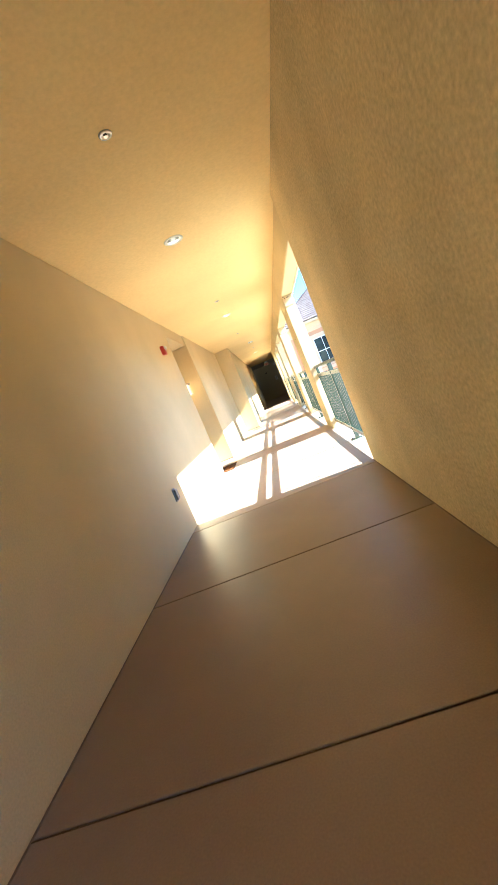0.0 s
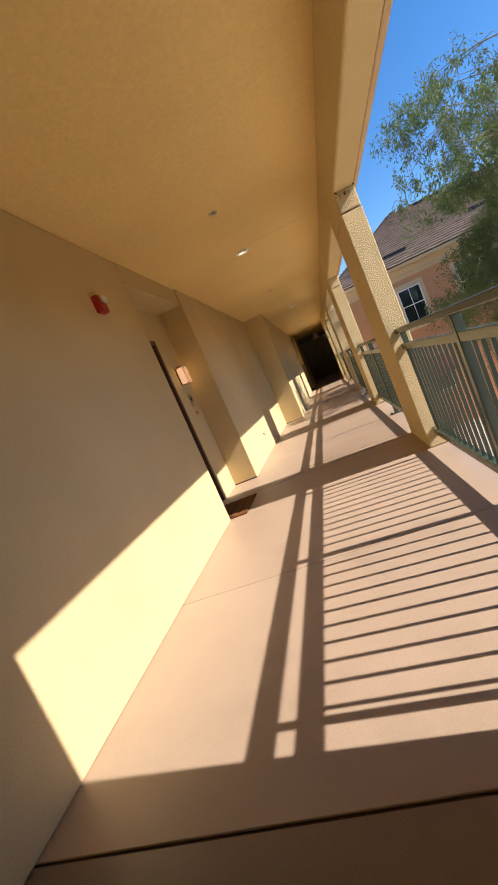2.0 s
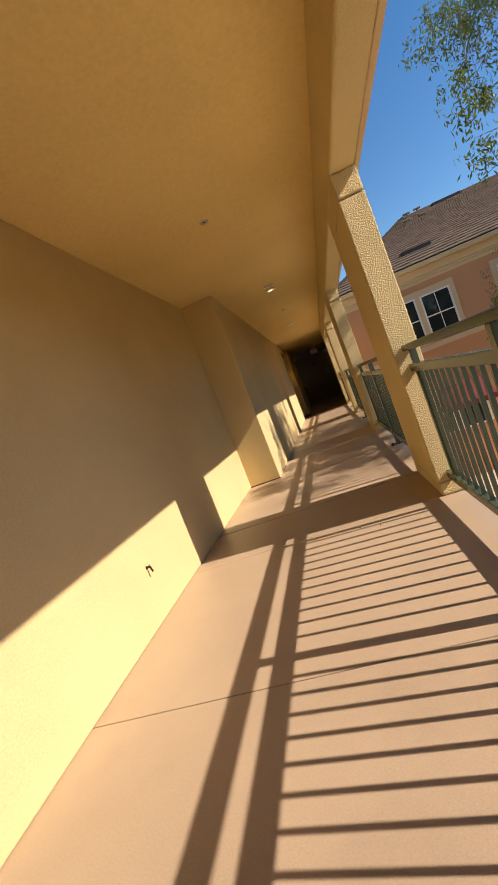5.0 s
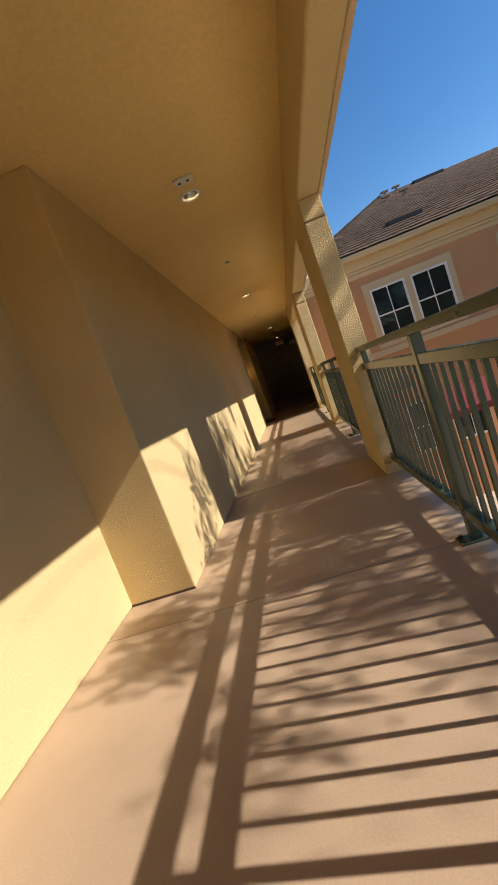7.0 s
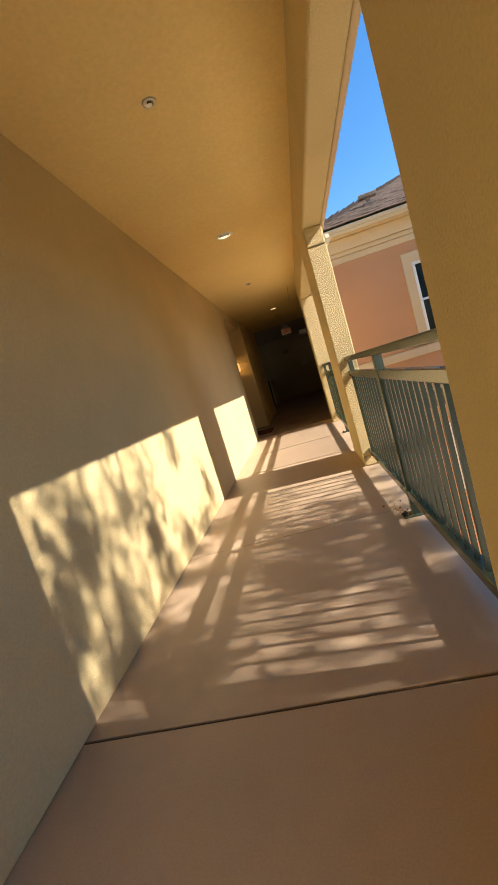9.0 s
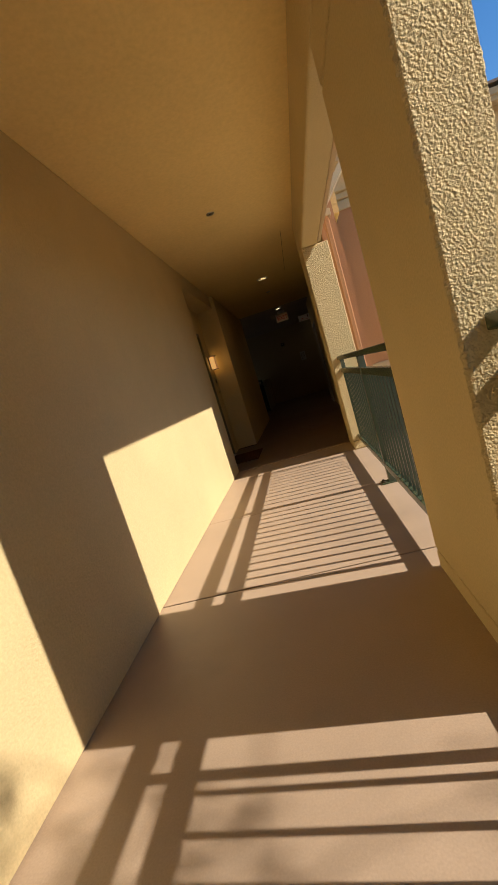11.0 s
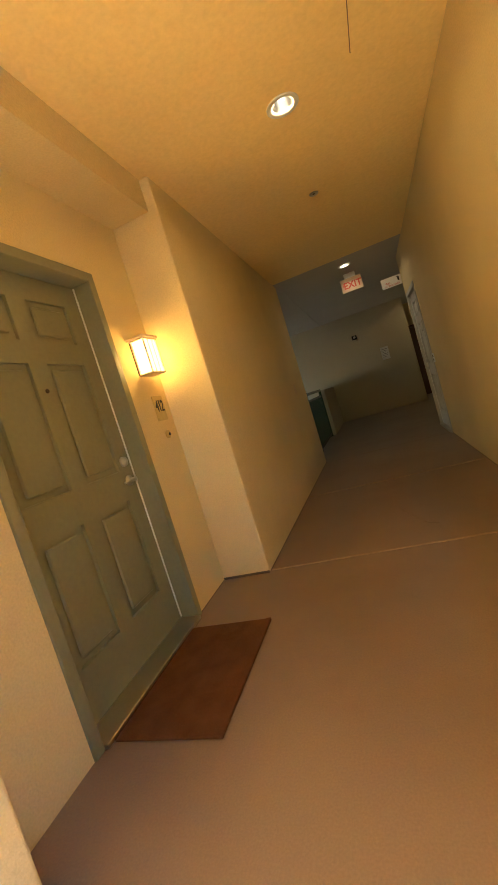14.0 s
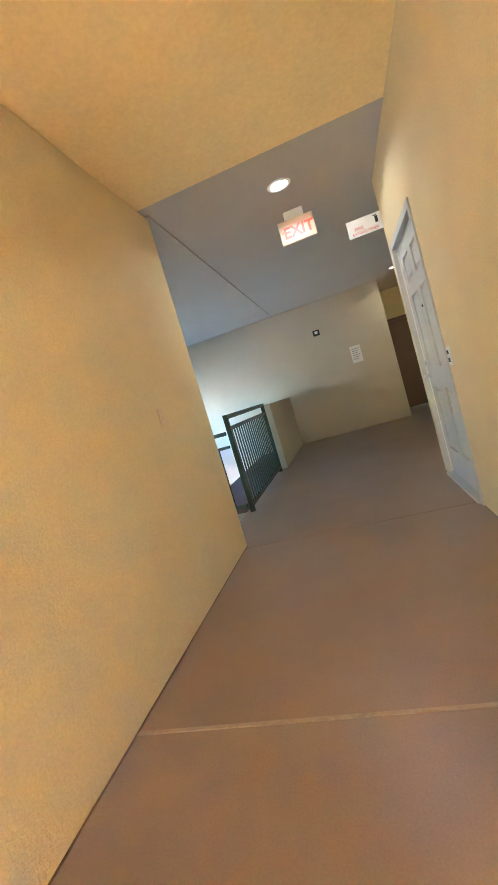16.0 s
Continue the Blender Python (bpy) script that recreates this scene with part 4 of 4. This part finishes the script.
spout = thing("downspout", "cream painted downspout with an elbow under the eave", "downspout", at=(0.765, 21.62, 0))
part("pipe", bx(0.005, 0.06, -0.04, 0.04, -3.0, 2.60, 0.008), TERRACOTTA, spout, "terracotta painted pipe")
tube_pts = [((0.035, 0.0, 2.58), (0.035, 0.0, 2.70)), ((0.035, 0.0, 2.70), (0.44, 0.02, 3.17)), ((0.44, 0.02, 3.17), (0.46, 0.25, 3.30))]
bm = B()
for p0, p1 in tube_pts:
    tube(bm, p0, p1, 0.045, 0.045, 4)
part("elbow", bm, CREAM, spout)
part("collar", bx(-0.03, 0.09, -0.055, 0.055, 2.58, 2.65, 0.004), CREAM, spout)

awn = thing("awning", "faded red canvas awning over a lower window", "awning", at=(4.05, WY, -1.35))
bm = B()
pts = [(-0.02, 0.62), (-0.85, 0.05), (-0.85, -0.12), (-0.83, -0.12), (-0.83, 0.03), (-0.02, 0.58)]
for xs in ((-0.85, 0.85),):
    ra = [bm.verts.new((xs[0], y, z)) for y, z in pts]
    rb = [bm.verts.new((xs[1], y, z)) for y, z in pts]
    for i in range(len(pts)):
        bm.faces.new((ra[i], ra[(i + 1) % len(pts)], rb[(i + 1) % len(pts)], rb[i]))
    bm.faces.new(ra[::-1])
    bm.faces.new(rb)
part("canvas", bm, AWNING, awn)
for x in (-0.8, 0.8):
    part("strut", tube(B(), (x, -0.02, -0.05), (x, -0.82, -0.02), 0.012, 0.012, 8), DARK_METAL, awn)

# ---- ground and tree ----
structure("ground", bx(-400, 400, -400, 800, -4.3, -4.0), GROUND, "unseen ground far below the gallery, pale to bounce light up")
structure("wall_below", slab(B(), "x", -2.0, 0.58, -4.0, 21.8, -4.0, -0.32), STUCCO, "stucco storey below the gallery")


# unseen wall added across the courtyard to hold back low sky light
structure("wall_courtyard", slab(B(), "x", 16.3, 16.6, -40.0, 22.4, -4.0, 3.4), TERRACOTTA, "plain unseen wall added to cut low sky light on the gallery")


def shade_density(s, y):
    """How thick the crown is along the sun's rays that come down at (s, y) on the deck: dense to the outside and above, thin and uneven over the gallery."""
    if s > 0.75 or s < -2.35:
        return 0.95
    if y < 11.35 or y > 17.7:
        return 0.0
    if y < 12.1:
        return 0.09 if s > -0.9 else 0.0
    if y < 13.0:
        return 0.0 if s < -1.50 else (0.30 if s < -0.4 else 0.48)
    if y < 14.4:
        return 0.72 if s > -0.6 else 0.45 if s > -1.06 else 0.24 if y > 13.2 - (s + 1.06) * 0.62 else 0.0
    if y < 16.3:
        return 0.45 if s > -1.1 else 0.22
    return 0.30 if s > -1.1 and y < 17.0 else 0.11 if s > -2.2 + (y - 16.3) * 1.1 else 0.02


def tree(x, y, z, height, reach, low, seed):
    rnd = random.Random(seed)
    t = thing("tree", "airy tree with drooping grey green leaves and pale limbs", "tree", at=(x, y, z))
    bm = B()
    limbs = []
    p, r = Vector((0, 0, 0)), 0.16
    for k in range(7):
        q = p + Vector((rnd.uniform(-0.18, 0.18), rnd.uniform(-0.18, 0.18), height * 0.115))
        tube(bm, p, q, r, r * 0.86, 10, False)
        limbs.append((q.copy(), r))
        p, r = q, r * 0.86
    part("trunk", bm, BARK, t, smooth=True)
    bm = B()
    tips = []
    for k in range(54):
        base, br = limbs[1 + k % 6]
        ang, el = k * 2.4 + rnd.uniform(-0.4, 0.4), rnd.uniform(0.1, 1.0)
        ln = reach * rnd.uniform(0.6, 1.0) * (1 + 0.28 * abs(math.sin(ang)))
        p, r = base.copy(), br * 0.4
        d = Vector((math.cos(ang) * math.cos(el), math.sin(ang) * math.cos(el), math.sin(el)))
        for s in range(6):
            q = p + d * ln / 6
            tube(bm, p, q, r, r * 0.70, 6, False)
            p, r = q, r * 0.70
            d = (d + Vector((rnd.uniform(-0.22, 0.22), rnd.uniform(-0.22, 0.22), -0.17))).normalized()
            if s > 0:
                tips.append(p.copy())
    tagged(part("branchwork", bm, BARK, t, "pale slender limbs", smooth=True), kind="stuff")
    verts, faces = [], []

    def leaf_blade(o, L, W):
        a = Vector((rnd.gauss(0, 1), rnd.gauss(0, 1), rnd.gauss(-1.2, 0.7))).normalized()
        b = a.orthogonal().normalized()
        b.rotate(Matrix.Rotation(rnd.uniform(0, math.tau), 3, a))
        i = len(verts)
        n = a.cross(b) * 0.006
        verts.extend((tuple(o), tuple(o + a * L * 0.5 + b * W + n), tuple(o + a * L), tuple(o + a * L * 0.5 - b * W + n)))
        faces.append((i, i + 1, i + 2, i + 3))

    for tip in tips:
        k_sun = (tip.z + z) / SUN_TO.z
        s = tip.x + x - SUN_TO.x * k_sun
        sprays = rnd.randint(26, 48) if s > 0.75 else rnd.randint(8, 22) if s < -2.35 else 0
        for k in range(sprays):
            c = tip + Vector((rnd.gauss(0, 0.24), rnd.gauss(0, 0.24), rnd.gauss(0.05, 0.18)))
            sway = Vector((rnd.gauss(0, 0.16), rnd.gauss(0, 0.16), 0))
            ln = rnd.uniform(0.2, 0.75)
            for j in range(rnd.randint(18, 36)):
                f = rnd.random()
                o = c + sway * f + Vector((rnd.gauss(0, 0.05), rnd.gauss(0, 0.05), -ln * f))
                k_sun = (o.z + z) / SUN_TO.z
                if o.z + z < low or -2.35 < o.x + x - SUN_TO.x * k_sun < 0.75:
                    continue
                leaf_blade(o, rnd.uniform(0.06, 0.12), rnd.uniform(0.009, 0.017))
    # hanging boughs on the gallery side, each a loose cluster at the end of a thin twig
    twigs = B()
    for k in range(1500):
        s, ys = rnd.uniform(-2.35, 0.75), rnd.uniform(11.35, 17.7)
        d = shade_density(s, ys)
        if rnd.random() > d or rnd.random() > 0.62:
            continue
        up = rnd.uniform(2.9, 4.8) if ys < 14.0 else rnd.uniform(3.3, 5.8) if ys < 15.3 else rnd.uniform(4.7, 6.4)
        c = Vector((s - x + SUN_TO.x * up / SUN_TO.z, ys - y + SUN_TO.y * up / SUN_TO.z, up - z))
        near = min(tips, key=lambda q: (q - c).length_squared)
        bend = near.lerp(c, 0.5) + Vector((0, 0, 0.12))
        tube(twigs, near, bend, 0.008, 0.006, 5, False)
        tube(twigs, bend, c, 0.006, 0.003, 5, False)
        spread = rnd.uniform(0.05, 0.15)
        for j in range(rnd.randint(60, 140)):
            f = rnd.random()
            o = c + Vector((rnd.gauss(0, spread), rnd.gauss(0, spread), rnd.gauss(0, spread) - 0.25 * f))
            ko = (o.z + z) / SUN_TO.z
            if shade_density(o.x + x - SUN_TO.x * ko, o.y + y - SUN_TO.y * ko) == 0.0:
                continue
            leaf_blade(o, rnd.uniform(0.06, 0.12), rnd.uniform(0.010, 0.018))
    tagged(part("twig_growth", twigs, BARK, t, "thin hanging twigs"), kind="stuff")
    me = bpy.data.meshes.new("crown")
    me.from_pydata(verts, [], faces)
    me.materials.append(LEAF)
    cr = new("crown", me)
    cr.parent = t
    tagged(cr, label="thin drooping sprays of narrow leaves", kind="stuff")
    return t


tree(6.5, 14.2, -4.0, 12.4, 4.0, -0.9, 5)

# ---- floor slabs, laid last ----
floor = structure("floor", bx(-2.0, 0.64, -4.0, 21.868, -0.32, -0.010), JOINT, "coated walking deck with joints")
strong = [-1.8, -0.4, 1.0, 2.41, 3.827, 7.473, 11.12, 14.88, 18.70, 21.866]
faint = [5.245, 8.86, 10.345, 12.62, 16.40, 19.98, 21.387, 14.03]
cuts = sorted([(-3.75, 0.002)] + [(y, 0.006) for y in strong] + [(y, 0.0022) for y in faint])
for (ya, ga), (yb, gb) in zip(cuts[:-1], cuts[1:]):
    part("slab", bx(-1.98, 0.64, ya + ga, yb - gb, -0.010, 0.0, 0.0025, 1), DECK if ya > 3.8 else DECK_SHADED, floor)
inner = structure("floor_inner", bx(-2.0, 3.0, 21.869, 36.0, -0.32, -0.010), JOINT, "coated floor of the covered corridor and lobby")
cuts = [(21.872, 0.0), (23.80, 0.006), (25.515, 0.006), (27.3, 0.002)]
for (ya, ga), (yb, gb) in zip(cuts[:-1], cuts[1:]):
    part("slab", bx(-1.60, X_R + 0.2, ya + ga, yb - gb, -0.010, 0.0, 0.0025, 1), DECK_SHADED, inner)
part("slab", bx(-1.26, 2.8, 27.304, 35.9, -0.010, 0.0, 0.0025, 1), DECK_SHADED, inner)
for y in (21.868, 23.80, 25.515):
    part("seam", bx(XC_IN if y < 23.9 else XD, X_R, y - 0.009, y + 0.009, -0.008, 0.0035, 0.002, 2), SEAM, inner, "pale raised seam between slabs")
